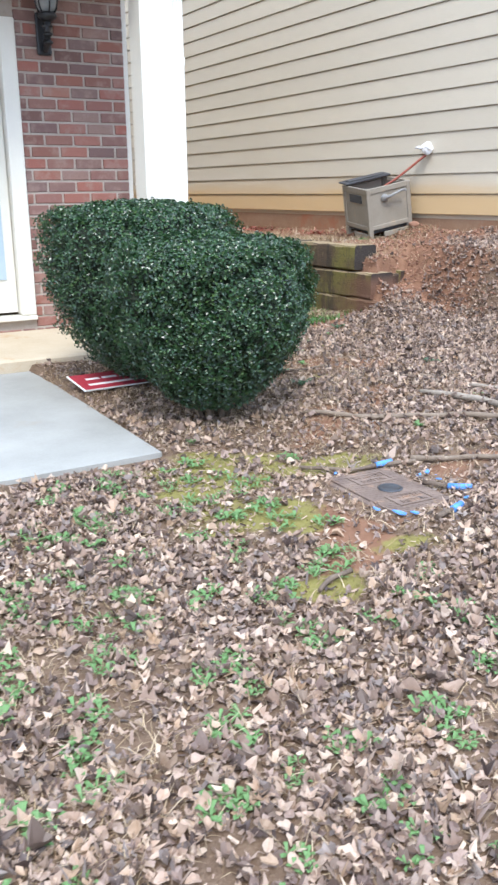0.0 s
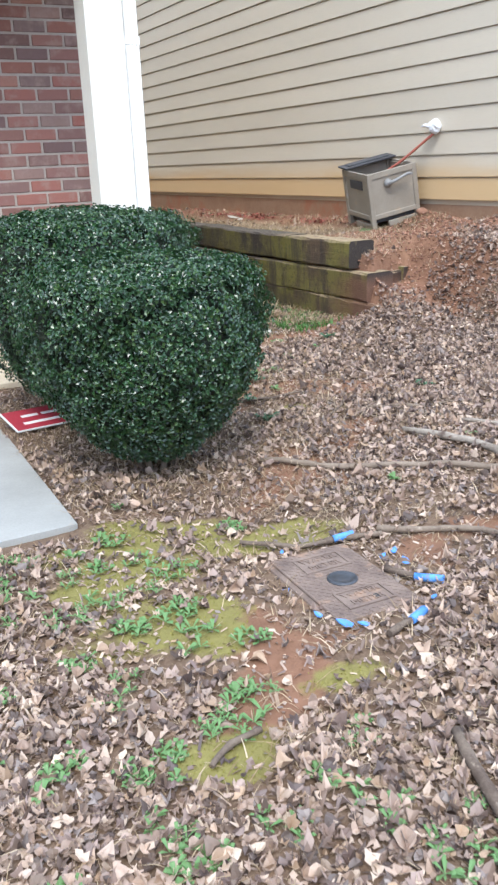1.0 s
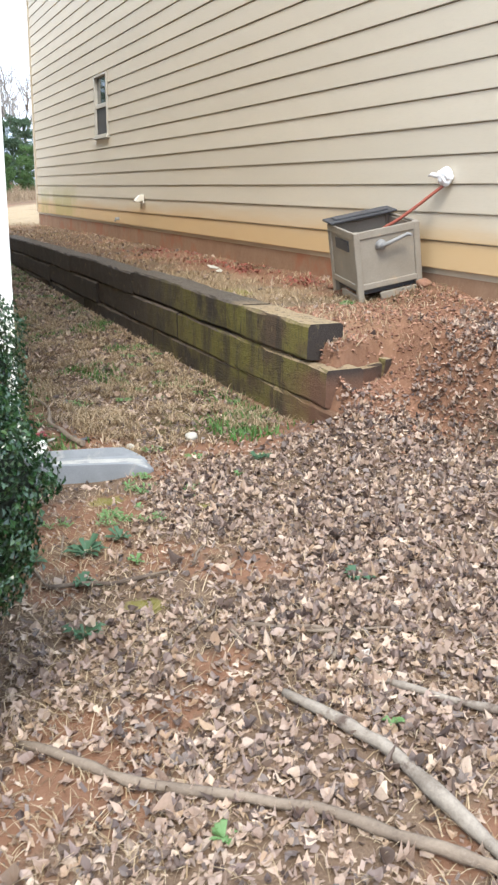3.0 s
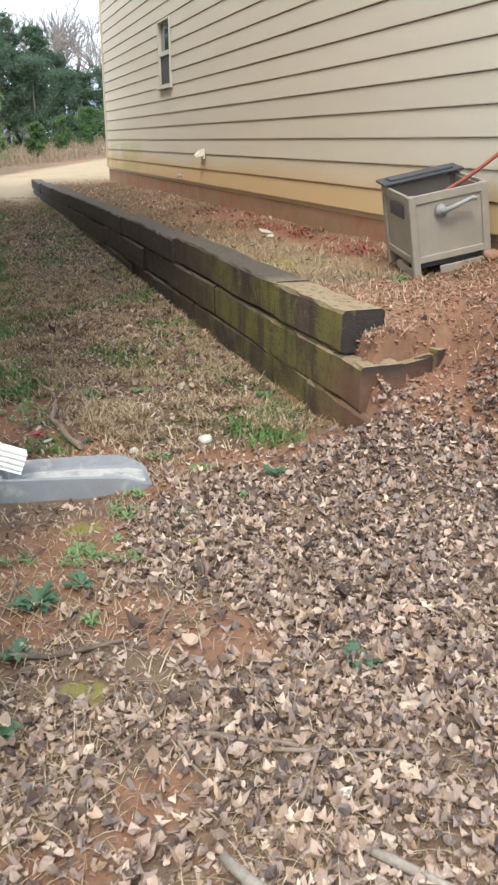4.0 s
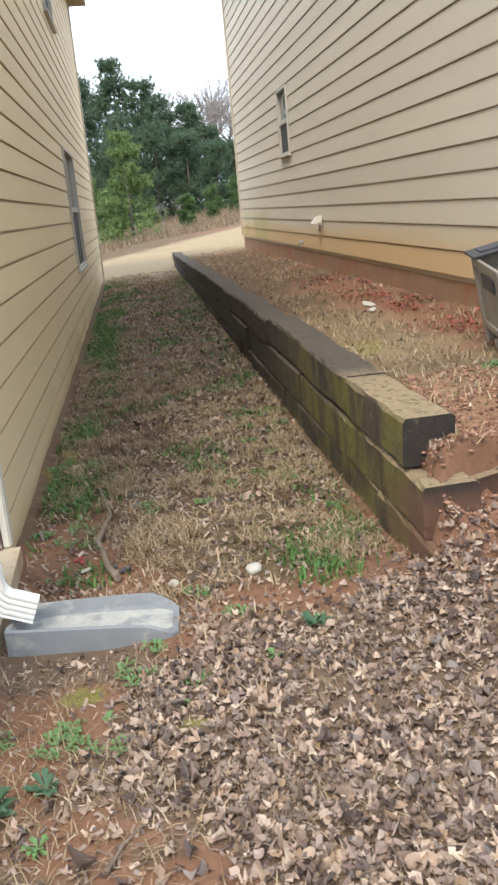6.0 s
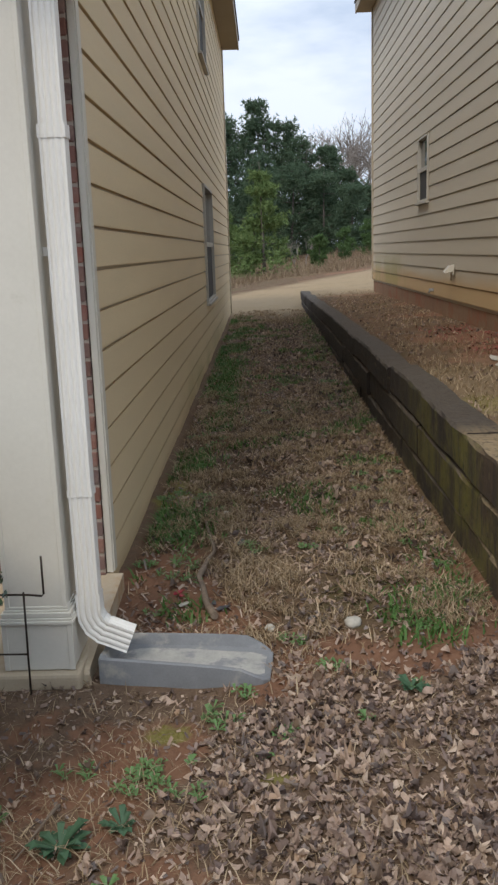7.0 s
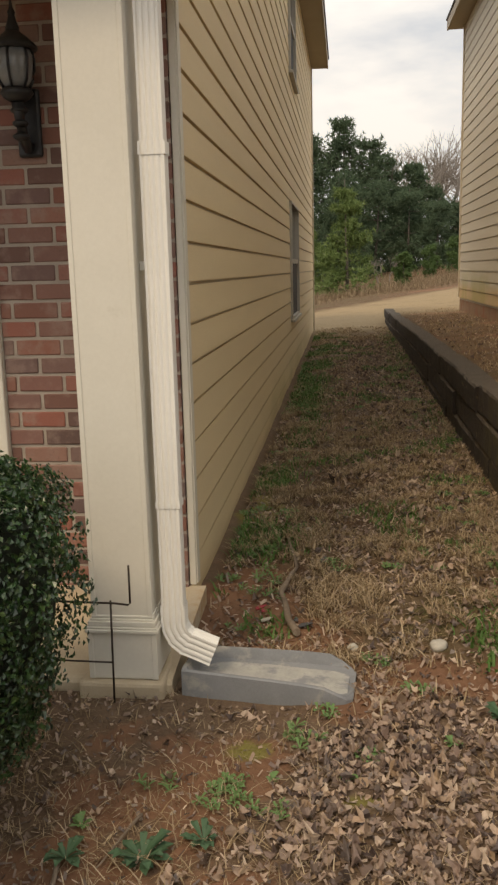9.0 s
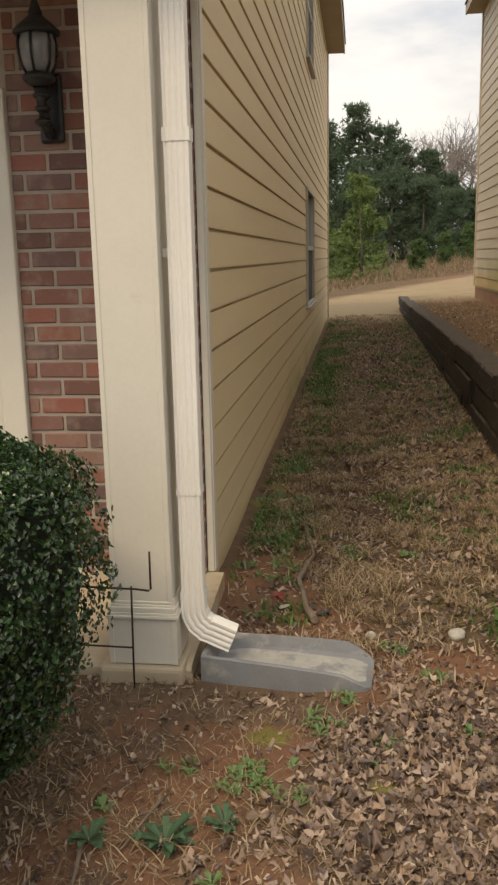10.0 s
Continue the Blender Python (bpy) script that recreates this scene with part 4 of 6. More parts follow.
def retaining_wall():
    rw = empty("retaining_wall", (0, 0, 0), "retaining wall of stacked mossy landscape timbers", "retaining wall")
    tagged(rw, kind="structure")
    rows = (
        (-0.02, 0.227, (-1.12, -0.30, 2.05, 4.45, 6.85, 9.25, 11.65, 14.05, 16.4)),
        (0.214, 0.207, (-0.94, 1.42, 3.85, 6.25, 8.65, 11.05, 13.45, 16.6)),
        (0.428, 0.196, (-0.72, 0.20, 2.62, 5.05, 7.45, 9.85, 12.25, 14.65, 16.9)),
    )
    n = 0
    for z, tall, cuts in rows:
        for a, b in zip(cuts, cuts[1:]):
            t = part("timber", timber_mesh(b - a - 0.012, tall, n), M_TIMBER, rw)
            back = 0.004 * max(0.0, a)
            sag = 0.004 * math.sin(n * 2.1)
            t.matrix_basis = pose(TIMBER_X - back + 0.006 * math.sin(n * 1.7), a, z + sag - 0.0085 * max(0.0, a - 2), 0.0, 0, 0.15)
            n += 1
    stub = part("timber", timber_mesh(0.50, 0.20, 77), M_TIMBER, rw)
    stub.matrix_basis = pose(1.668, -0.70, 0.200, -3, 0, -58)

    post = part("timber", boxes(((-0.035, -0.03, 0.0), (0.035, 0.03, 0.30)), bevel=0.008), M_TIMBER, rw)
    post.matrix_basis = pose(2.17, -0.62, 0.10, 3, 4, 30)


retaining_wall()


# ---- things by the neighbouring wall ----
def hose_box():
    """A square resin hose bin with panelled sides, vent slots, an open top with the lid pushed back, and a crank."""
    hb = empty("hose_box", (2.74, 0.36, 0.60), "weathered taupe resin hose box with a crank handle", "hose box")
    hb.matrix_basis = pose(2.742, 0.375, 0.665, 6, -11, -8)
    h, t, r = 0.47, 0.016, 0.235
    for sx in (-1, 1):
        for sy in (-1, 1):
            part("corner_post", boxes(((min(sx * r, sx * (r - 0.045)), min(sy * r, sy * (r - 0.045)), 0.0), (max(sx * r, sx * (r - 0.045)), max(sy * r, sy * (r - 0.045)), h)), bevel=0.008), M_RESIN, hb)
    for k in range(4):
        m = pose(0, 0, 0, 0, 0, 90 * k)
        bm = bmesh.new()
        box(bm, (-r + 0.04, -r + 0.012, 0.09), (r - 0.04, -r + 0.012 + t, h - 0.02), 0, m)
        part("side_panel", bm, M_RESIN, hb)
        for a, b in ((h - 0.05, h), (0.085, 0.125)):
            bm = bmesh.new()
            box(bm, (-r + 0.03, -r + 0.002, a), (r - 0.03, -r + 0.02, b), 0.005, m)
            part("rail", bm, M_RESIN, hb)
        bm = bmesh.new()
        box(bm, (-r + 0.16, -r + 0.004, 0.0), (r - 0.04, -r + 0.02, 0.05), 0.006, m)
        part("skirt", bm, M_RESIN, hb)
    # Dark strip on the panel in place of an open, shaded slot.
    part("slot_shade_strip", boxes(((-r + 0.002, -0.11, 0.33), (-r + 0.016, 0.10, 0.40))), M_RESIN_D, hb, "dark strip for the shade in the grip slot")
    part("inner_liner", boxes(((-r + 0.035, -r + 0.035, 0.05), (r - 0.035, r - 0.035, 0.30))), M_RESIN_D, hb, "dark inside")
    lid = bmesh.new()
    box(lid, (-0.25, 0.12, 0), (0.25, 0.27, 0.016), 0.006)
    box(lid, (-0.20, 0.15, 0.014), (0.20, 0.24, 0.026), 0.008)
    lo = part("lid", lid, M_RESIN_D, hb, "dark grey lid pushed back")
    lo.matrix_basis = pose(0.0, -0.01, h + 0.004, 3, 0, 2)
    crank = part("crank_handle", tube(bmesh.new(), [(-0.06, -r - 0.03, 0.0), (0.0, -r - 0.045, 0.015), (0.06, -r - 0.045, 0.03), (0.12, -r - 0.05, 0.045), (0.13, -r - 0.09, 0.045)], [0.017, 0.014, 0.012, 0.012, 0.011], 8), M_HANDLE, hb, "light grey crank")
    crank.matrix_basis = pose(0.0, 0, 0.365)
    hub = part("crank_hub", lathe(bmesh.new(), [(0.036, 0.0), (0.036, 0.015), (0.022, 0.035), (0.012, 0.04)], 14), M_HANDLE, hb)
    hub.matrix_basis = pose(-0.05, -r + 0.005, 0.365, 90, 0, 0)


hose_box()
hose = empty("garden_hose", (0, 0, 0), "orange-red hose running from the wall tap into the box", "hose")
part("hose_line", tube(bmesh.new(), [(2.965, -0.02, 1.375), (2.93, 0.03, 1.33), (2.86, 0.12, 1.24), (2.79, 0.22, 1.15), (2.72, 0.29, 1.09), (2.68, 0.36, 1.00)], 0.011, 8), M_HOSE, hose)
for k, rr in enumerate((0.10, 0.12, 0.09)):
    ring = [(2.73 + rr * math.cos(a), 0.37 + rr * math.sin(a), 0.99 + 0.018 * k) for a in np.linspace(0, 6.1, 22)]
    part("coil", tube(bmesh.new(), ring, 0.011, 8), M_HOSE, hose)


def wrapped_tap():
    tap = empty("wrapped_tap", (2.985, -0.02, 1.42), "outdoor wall tap wrapped in white plastic", "tap")
    bm = bmesh.new()
    bmesh.ops.create_icosphere(bm, subdivisions=3, radius=0.058)
    for v in bm.verts:
        v.co *= 1 + 0.20 * noise.noise(v.co * 28) + 0.12 * noise.noise(v.co * 60)
        v.co.x = v.co.x * 0.8 - 0.03
    part("wrap", bm, M_BAG, tap)
    part("spout", tube(bmesh.new(), [(-0.03, 0, -0.03), (-0.025, 0.0, -0.065)], [0.013, 0.011], 8), M_HANDLE, tap)
    part("tail", tube(bmesh.new(), [(-0.06, 0.03, 0.0), (-0.085, 0.07, 0.01), (-0.09, 0.10, 0.0)], [0.02, 0.013, 0.004], 7), M_BAG, tap)


wrapped_tap()


def dryer_vent(at):
    dv = empty("wall_vent", at, "small cream hooded vent on the beige siding", "vent")
    part("flange", boxes(((-0.022, -0.06, -0.06), (-0.004, 0.06, 0.06)), bevel=0.004), M_WHITE, dv)
    hood = prism(bmesh.new(), [(-0.02, 0.05), (-0.06, 0.045), (-0.125, -0.03), (-0.115, -0.045), (-0.02, -0.02)], -0.05, 0.05, lambda u, v, w: (u, w, v))
    part("hood", hood, M_WHITE, dv)
    part("drip_stain_pipe", tube(bmesh.new(), [(-0.02, 0.03, -0.05), (-0.025, 0.03, -0.13)], 0.012, 8), M_TRIM, dv)


dryer_vent((2.985, 6.72, 1.20))
pipe_stub = empty("pipe_stub", (3.0, 8.0, 0.90), "short grey pipe stub low on the foundation", "pipe")
part("stub", tube(bmesh.new(), [(0.05, 0, 0.0), (-0.06, 0, 0.0), (-0.07, 0, -0.04)], 0.022, 8), M_HANDLE, pipe_stub)


# ---- water meter ----
def water_meter():
    lidz = float(ground_z(-0.505, -3.880))
    wm = empty("water_meter_box", (-0.505, -3.880, lidz + 0.012), "rusty cast-iron water meter lid set in the soil", "meter box", rz=-2.0)
    wm.scale = (1.1, 1.1, 1.0)
    part("frame", boxes(((-0.150, -0.228, -0.06), (0.150, 0.228, 0.002)), bevel=0.02), M_LID, wm)
    lid = part("lid", boxes(((-0.132, -0.212, 0.0), (0.132, 0.212, 0.012)), bevel=0.004), M_LID, wm)
    tread = bmesh.new()
    for i in range(-9, 10):
        for j in range(-14, 15):
            x, y = i * 0.0135, j * 0.0145
            if x * x + y * y < 0.0017 or (abs(x) < 0.075 and 0.065 < abs(y) < 0.175):
                continue
            box(tread, (-0.0062, -0.0018, 0.0), (0.0062, 0.0018, 0.0025), 0, pose(x, y, 0.0115, 0, 0, 45 if (i + j) % 2 else -45))
    part("tread_pattern", tread, M_LID, lid)
    for s in (-1, 1):
        part("name_plate", boxes(((-0.07, s * 0.12 - 0.045, 0.0115), (0.07, s * 0.12 + 0.045, 0.0130)), bevel=0.0005), M_LID, lid)
        lo_, hi_ = s * 0.12 - 0.049, s * 0.12 + 0.049
        part("plate_rim", boxes(((-0.078, lo_, 0.011), (0.078, lo_ + 0.007, 0.0175)), ((-0.078, hi_ - 0.007, 0.011), (0.078, hi_, 0.0175)), ((-0.078, lo_ + 0.007, 0.011), (-0.071, hi_ - 0.007, 0.0175)), ((0.071, lo_ + 0.007, 0.011), (0.078, hi_ - 0.007, 0.0175)), bevel=0.001), M_LID, lid)
        for text, dy in (("WATER", 0.012), ("METER", -0.03)):
            cu = bpy.data.curves.new("lettering", "FONT")
            cu.body, cu.size, cu.extrude, cu.align_x = text, 0.036, 0.0022, "CENTER"
            cu.materials.append(M_LID)
            tmp = bpy.data.objects.new("lettering", cu)
            scene.collection.objects.link(tmp)
            me = bpy.data.meshes.new_from_object(tmp.evaluated_get(bpy.context.evaluated_depsgraph_get()))
            bpy.data.objects.remove(tmp)
            letters = new("lettering", me)
            letters.parent = lid
            letters.matrix_basis = pose(0, s * 0.12 + dy * 1.0, 0.0145)
    part("reader_cap", lathe(bmesh.new(), [(0.046, 0.010), (0.046, 0.016), (0.040, 0.019), (0.036, 0.0165), (0.01, 0.0165)], 24), M_LIDDOT, lid, "round black plastic cap")
    # No hole is cut: a black disc stands in for its shaded inside.
    part("hole_shade_disc", lathe(bmesh.new(), [(0.011, 0.0115), (0.011, 0.0128), (0.006, 0.0130)], 12, (0.03, -0.135, 0.003)), M_BLACK, lid, "black disc for the shade in the lifting hole")


water_meter()


# ---- bushes ----
def leaf_cloud(points, normals, size, seed, fold=0.35, slim=0.45):
    """Small folded leaves, four triangles each, standing on points."""
    r = np.random.default_rng(seed)
    n = len(points)
    nrm = normals + r.normal(0, 0.40, (n, 3))
    nrm /= np.linalg.norm(nrm, axis=1)[:, None] + 1e-9
    t = np.cross(nrm, r.normal(0, 1, (n, 3)))
    t /= np.linalg.norm(t, axis=1)[:, None] + 1e-9
    b = np.cross(nrm, t)
    s = (size * r.uniform(0.65, 1.25, n))[:, None]
    base, tip = points - t * s * 0.5, points + t * s * 0.5
    mid = points + nrm * 0.0
    left = points + b * s * slim + nrm * s * fold * 0.6
    right = points - b * s * slim + nrm * s * fold * 0.6
    v = np.stack([base, left, tip, right, mid - nrm * s * 0.05], 1).reshape(-1, 3)
    k = np.arange(n)[:, None] * 5
    f = np.concatenate([k + [0, 4, 1], k + [4, 2, 1], k + [0, 3, 4], k + [4, 3, 2]], 0)
    return v, f


def bush(at, radius, low, high, seed, label, leaves):
    r = np.random.default_rng(seed)
    root = empty("bush", (at[0], at[1], 0.0), label, "bush", "clipped bushes by the walkway")
    prof_h = np.array([0.0, 0.12, 0.3, 0.5, 0.7, 0.85, 0.94, 1.0])
    prof_r = np.array([0.30, 0.56, 0.80, 0.955, 1.01, 1.0, 0.94, 0.78])
    tall = high - low

    def surf(h, a):
        rr = np.interp(h, prof_h, prof_r) * radius
        rr = rr * (1 + 0.05 * value_noise(a * 1.6 + 7 * seed, h * 4, seed) + 0.065 * value_noise(a * 5 + 3 * seed, h * 9, seed + 1) + 0.085 * value_noise(a * 11 + 3 * seed, h * 19, seed + 4))
        return rr

    n_side, n_top = int(leaves * 0.74), int(leaves * 0.26)
    h = r.uniform(0, 1, n_side) ** 0.85
    a = r.uniform(0, 6.2832, n_side)
    deep = 1 - np.abs(r.normal(0, 0.075, n_side))
    rr = surf(h, a) * deep
    squash = lambda ang: 1 + 0.05 * np.cos(4 * ang)  # noqa: E731
    rr = rr * squash(a)
    side = np.stack([rr * np.cos(a), rr * np.sin(a), low + tall * h + r.normal(0, 0.008, n_side)], -1)
    nside = np.stack([np.cos(a), np.sin(a), (h - 0.5) * 1.0], -1)
    a2 = r.uniform(0, 6.2832, n_top)
    q = np.sqrt(r.uniform(0, 1, n_top)) * 0.86
    z2 = low + tall * (1.0 + 0.025 * (1 - (q / 0.86) ** 2) - 0.16 * np.clip(q - 0.4, 0, 1) ** 1.5) + 0.02 * value_noise(q * 5 * np.cos(a2) + 9 * seed, q * 5 * np.sin(a2), seed + 2) + 0.022 * value_noise(q * 13 * np.cos(a2) + 9 * seed, q * 13 * np.sin(a2), seed + 6) - np.abs(r.normal(0, 0.02, n_top))
    top = np.stack([q * radius * np.cos(a2) * squash(a2), q * radius * np.sin(a2) * squash(a2), z2], -1)
    ntop = np.stack([0.3 * np.cos(a2), 0.3 * np.sin(a2), np.ones(n_top)], -1)
    v, f = leaf_cloud(np.concatenate([side, top]), np.concatenate([nside, ntop]), 0.0185, seed + 5, 0.35, 0.38)
    soup("foliage", v.tolist(), f.tolist(), M_BUSH, root)
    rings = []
    # Added dark shell: blocks see-through and stands in for shade behind the leaves.
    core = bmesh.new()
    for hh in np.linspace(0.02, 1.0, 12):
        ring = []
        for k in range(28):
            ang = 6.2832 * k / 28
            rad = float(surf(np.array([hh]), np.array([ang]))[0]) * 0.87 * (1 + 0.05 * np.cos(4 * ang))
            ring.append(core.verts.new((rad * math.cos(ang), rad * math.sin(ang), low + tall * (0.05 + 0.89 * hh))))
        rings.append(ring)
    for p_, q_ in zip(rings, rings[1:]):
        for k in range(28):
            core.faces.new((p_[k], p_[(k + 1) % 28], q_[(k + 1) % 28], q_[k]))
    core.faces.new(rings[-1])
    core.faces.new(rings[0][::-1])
    part("shade_core", core, M_BUSHCORE, root, "added dark shell for the shade inside the bush")
    g = float(ground_z(at[0], at[1]))
    for k in range(7):
        ang = k * 0.9 + seed
        part("stem", tube(bmesh.new(), [(0.05 * math.cos(ang), 0.05 * math.sin(ang), g - 0.03), (0.09 * math.cos(ang), 0.09 * math.sin(ang), low * 0.6 + g * 0.4 + 0.04), (0.20 * math.cos(ang + 0.3), 0.20 * math.sin(ang + 0.3), low + 0.16)], [0.016, 0.013, 0.009], 7), M_BARK, root)


bush((-0.645, -2.619), 0.50, 0.02, 0.835, 3, "dense clipped dark green holly bush beside the walkway", 46000)
bush((-0.625, -1.735), 0.578, 0.02, 0.985, 8, "taller clipped dark green holly bush by the porch", 46000)


# ---- leaf litter, grass, moss ----
def blocked(x, y):
    """True on slabs, the meter lid, timbers and the splash block."""
    x, y = np.asarray(x), np.asarray(y)
    walk_ = (x < -1.13) & (y > -3.15) | (x < 0.06) & (y > -0.9)
    lid_ = (np.abs(x + 0.505) < 0.15) & (np.abs(y + 3.88) < 0.24)
    timber_ = (x > TIMBER_X - 0.03) & (x < TIMBER_X + 0.22) & (y > -0.72)
    splash_ = (x > 0.08) & (x < 0.70) & (np.abs(y + 0.82) < 0.17)
    return walk_ | lid_ | timber_ | splash_ | (x > 2.97) & (y > -1.32)


def scatter(n, x0, x1, y0, y1, density, seed):
    r = np.random.default_rng(seed)
    x, y = r.uniform(x0, x1, n), r.uniform(y0, y1, n)
    keep = (r.uniform(0, 1, n) < density(x, y)) & ~blocked(x, y)
    return x[keep], y[keep], r


def litter_density(x, y):
    alley = in_alley(x, y) * (1 - step(1.6, 1.75, x) * 0.4)
    d = np.ones_like(x) * np.clip(0.62 + 0.38 * value_noise(x * 2.5, y * 2.5, 41) + 0.30 * value_noise(x * 7, y * 7, 42), 0.05, 1)
    d = d * (1 - 0.9 * np.clip(patches(x, y, MOSS) * 1.4, 0, 1)) * (1 - 0.9 * np.clip(patches(x, y, DIRT) * 1.5, 0, 1))
    around = np.exp(-(((x + 0.5) / 0.34) ** 2 + ((y + 3.85) / 0.36) ** 2))
    d = d * (1 - 0.7 * around)
    under = np.exp(-(((x + 0.55) / 0.62) ** 2 + ((y + 2.5) / 0.85) ** 2))
    d = d * (1 - 0.85 * under)
    left = (1 - step(0.15, 0.5, x + 0.25 * value_noise(x * 2.5, y * 2.5, 43) - 0.35 * step(-1.4, -0.9, y))) * step(-2.6, -1.9, y)
    d = d * (1 - 0.95 * left)
    d = d * (1 - alley * (0.86 - 0.36 * step(0.5, 3, y)))
    up = step(1.62, 1.8, x) * step(-1.30, -0.75, y - 0.15 * (x - 1.7) + 0.2 * value_noise(x * 4, y * 4, 49))
    wave = 0.5 * value_noise(x * 0.9, y * 0.9, 47) + 0.25 * value_noise(x * 3, y * 3, 48)
    rim = step(-4.4, -3.4, x + wave) * step(-8.0, -6.9, y + wave) * (1 - step(3.1, 4.3, x + wave))
    return d * (1 - 0.93 * up) * rim


def litter(name, n, x0, x1, y0, y1, seed, size, label):
    x, y, r = scatter(n, x0, x1, y0, y1, litter_density, seed)
    k = len(x)
    z = ground_z(x, y) + r.uniform(0.001, 0.020, k)
    s = size * r.uniform(0.36, 1.0, k) * 1.35 * np.where(r.uniform(0, 1, k) < 0.06, 1.4, 1.0)
    yaw, pitch, roll = r.uniform(0, 6.2832, k), r.normal(0, 0.36, k), r.normal(0, 0.36, k)
    curl, cup, wide = r.normal(0.3, 0.6, k), r.uniform(0.0, 2.2, k) * r.choice([-1, 1], k, p=[0.4, 0.6]), r.uniform(0.26, 0.46, k)
    fold = r.normal(0.15, 0.32, k)
    oval = np.array([(-0.5, 0), (-0.36, 0.50), (-0.12, 0.90), (0.10, 0.98), (0.34, 0.60), (0.5, 0), (0.34, -0.62), (0.12, -0.98), (-0.12, -0.88), (-0.34, -0.55), (-0.1, 0), (0.18, 0)])
    lobed = np.array([(-0.55, 0), (-0.30, 0.80), (-0.13, 0.42), (0.10, 1.08), (0.26, 0.52), (0.54, 0.10), (0.28, -0.50), (0.08, -1.08), (-0.14, -0.44), (-0.32, -0.78), (-0.1, 0), (0.18, 0)])
    torn = np.array([(-0.5, 0.1), (-0.30, 0.7), (0.02, 0.62), (0.08, 1.05), (0.42, 0.75), (0.36, 0.1), (0.46, -0.30), (0.12, -0.55), (0.02, -1.0), (-0.36, -0.42), (-0.1, 0.1), (0.16, 0)])
    pick = r.uniform(0, 1, k)[:, None, None]
    tpl = np.where(pick < 0.36, lobed[None], np.where(pick < 0.56, torn[None], oval[None]))
    u = tpl[:, :, 0] * s[:, None] * (1 + r.normal(0, 0.08, (k, 12)))
    w = tpl[:, :, 1] * wide[:, None] * s[:, None]
    w = w * (1 + r.normal(0, 0.13, w.shape))
    h = cup[:, None] * w**2 / s[:, None] * 2.0 + fold[:, None] * np.abs(w) + curl[:, None] * u**2 / s[:, None] * 2.0 + r.normal(0, 0.04, u.shape) * s[:, None]
    cy, sy, cp, sp, cr, sr = np.cos(yaw), np.sin(yaw), np.cos(pitch), np.sin(pitch), np.cos(roll), np.sin(roll)
    w2, h2 = w * cr[:, None] - h * sr[:, None], w * sr[:, None] + h * cr[:, None]
    u3, h3 = u * cp[:, None] + h2 * sp[:, None], -u * sp[:, None] + h2 * cp[:, None]
    px = x[:, None] + u3 * cy[:, None] - w2 * sy[:, None]
    py = y[:, None] + u3 * sy[:, None] + w2 * cy[:, None]
    pz = z[:, None] + np.maximum(h3, -0.012)
    v = np.stack([px, py, pz], -1).reshape(-1, 3)
    b = np.arange(k)[:, None] * 12
    f4 = np.concatenate([b + [1, 2, 10, 0], b + [2, 3, 11, 10], b + [3, 4, 5, 11], b + [5, 6, 7, 11], b + [7, 8, 10, 11], b + [8, 9, 0, 10]], 0)
    ob = soup(name, v.tolist(), f4.tolist(), M_LITTER)
    return tagged(ob, label, "leaf litter", "", "stuff")


litter("leaf_litter", 218000, -3.2, 3.4, -6.6, -0.2, 51, 0.0315, "dry curled brown oak leaves covering the yard")
litter("leaf_litter_outer", 9000, -5.2, -3.2, -8.4, -3.2, 53, 0.055, "dry brown leaves thinning out across the yard")
litter("leaf_litter_outer", 9000, -3.2, 4.5, -8.4, -6.6, 54, 0.055, "dry brown leaves thinning out across the yard")
litter("leaf_litter_outer", 5200, 3.4, 4.8, -6.6, -1.4, 55, 0.05, "dry brown leaves thinning out across the yard")
litter("leaf_litter_passage", 60000, 0.0, 3.0, -0.2, 12.0, 52, 0.038, "sparse dry brown leaves on the passage grass")


def blades(name, material, x, y, r, tall, wide, lean, label, category):
    """Thin grass blades of two bent segments."""
    k = len(x)
    z = ground_z(x, y) - 0.004
    a = r.uniform(0, 6.2832, k)
    t = tall * r.uniform(0.45, 1.35, k)
    out = t * r.uniform(0.1, lean, k)
    dx, dy = np.cos(a), np.sin(a)
    w = wide * r.uniform(0.6, 1.4, k)
    p0 = np.stack([x - dy * w, y + dx * w, z], -1)
    p1 = np.stack([x + dy * w, y - dx * w, z], -1)
    p2 = np.stack([x + dx * out * 0.45 + dy * w * 0.7, y + dy * out * 0.45 - dx * w * 0.7, z + t * 0.62], -1)
    p3 = np.stack([x + dx * out * 0.45 - dy * w * 0.7, y + dy * out * 0.45 + dx * w * 0.7, z + t * 0.62], -1)
    p4 = np.stack([x + dx * out, y + dy * out, z + t * (0.95 - 0.25 * r.uniform(0, 1, k))], -1)
    v = np.stack([p0, p1, p2, p3, p4], 1).reshape(-1, 3)
    b = (np.arange(k) * 5)
    f = [(i, i + 1, i + 2, i + 3) for i in b.tolist()] + [(i + 3, i + 2, i + 4) for i in b.tolist()]
    return tagged(soup(name, v.tolist(), f, material), label, category, "", "stuff")


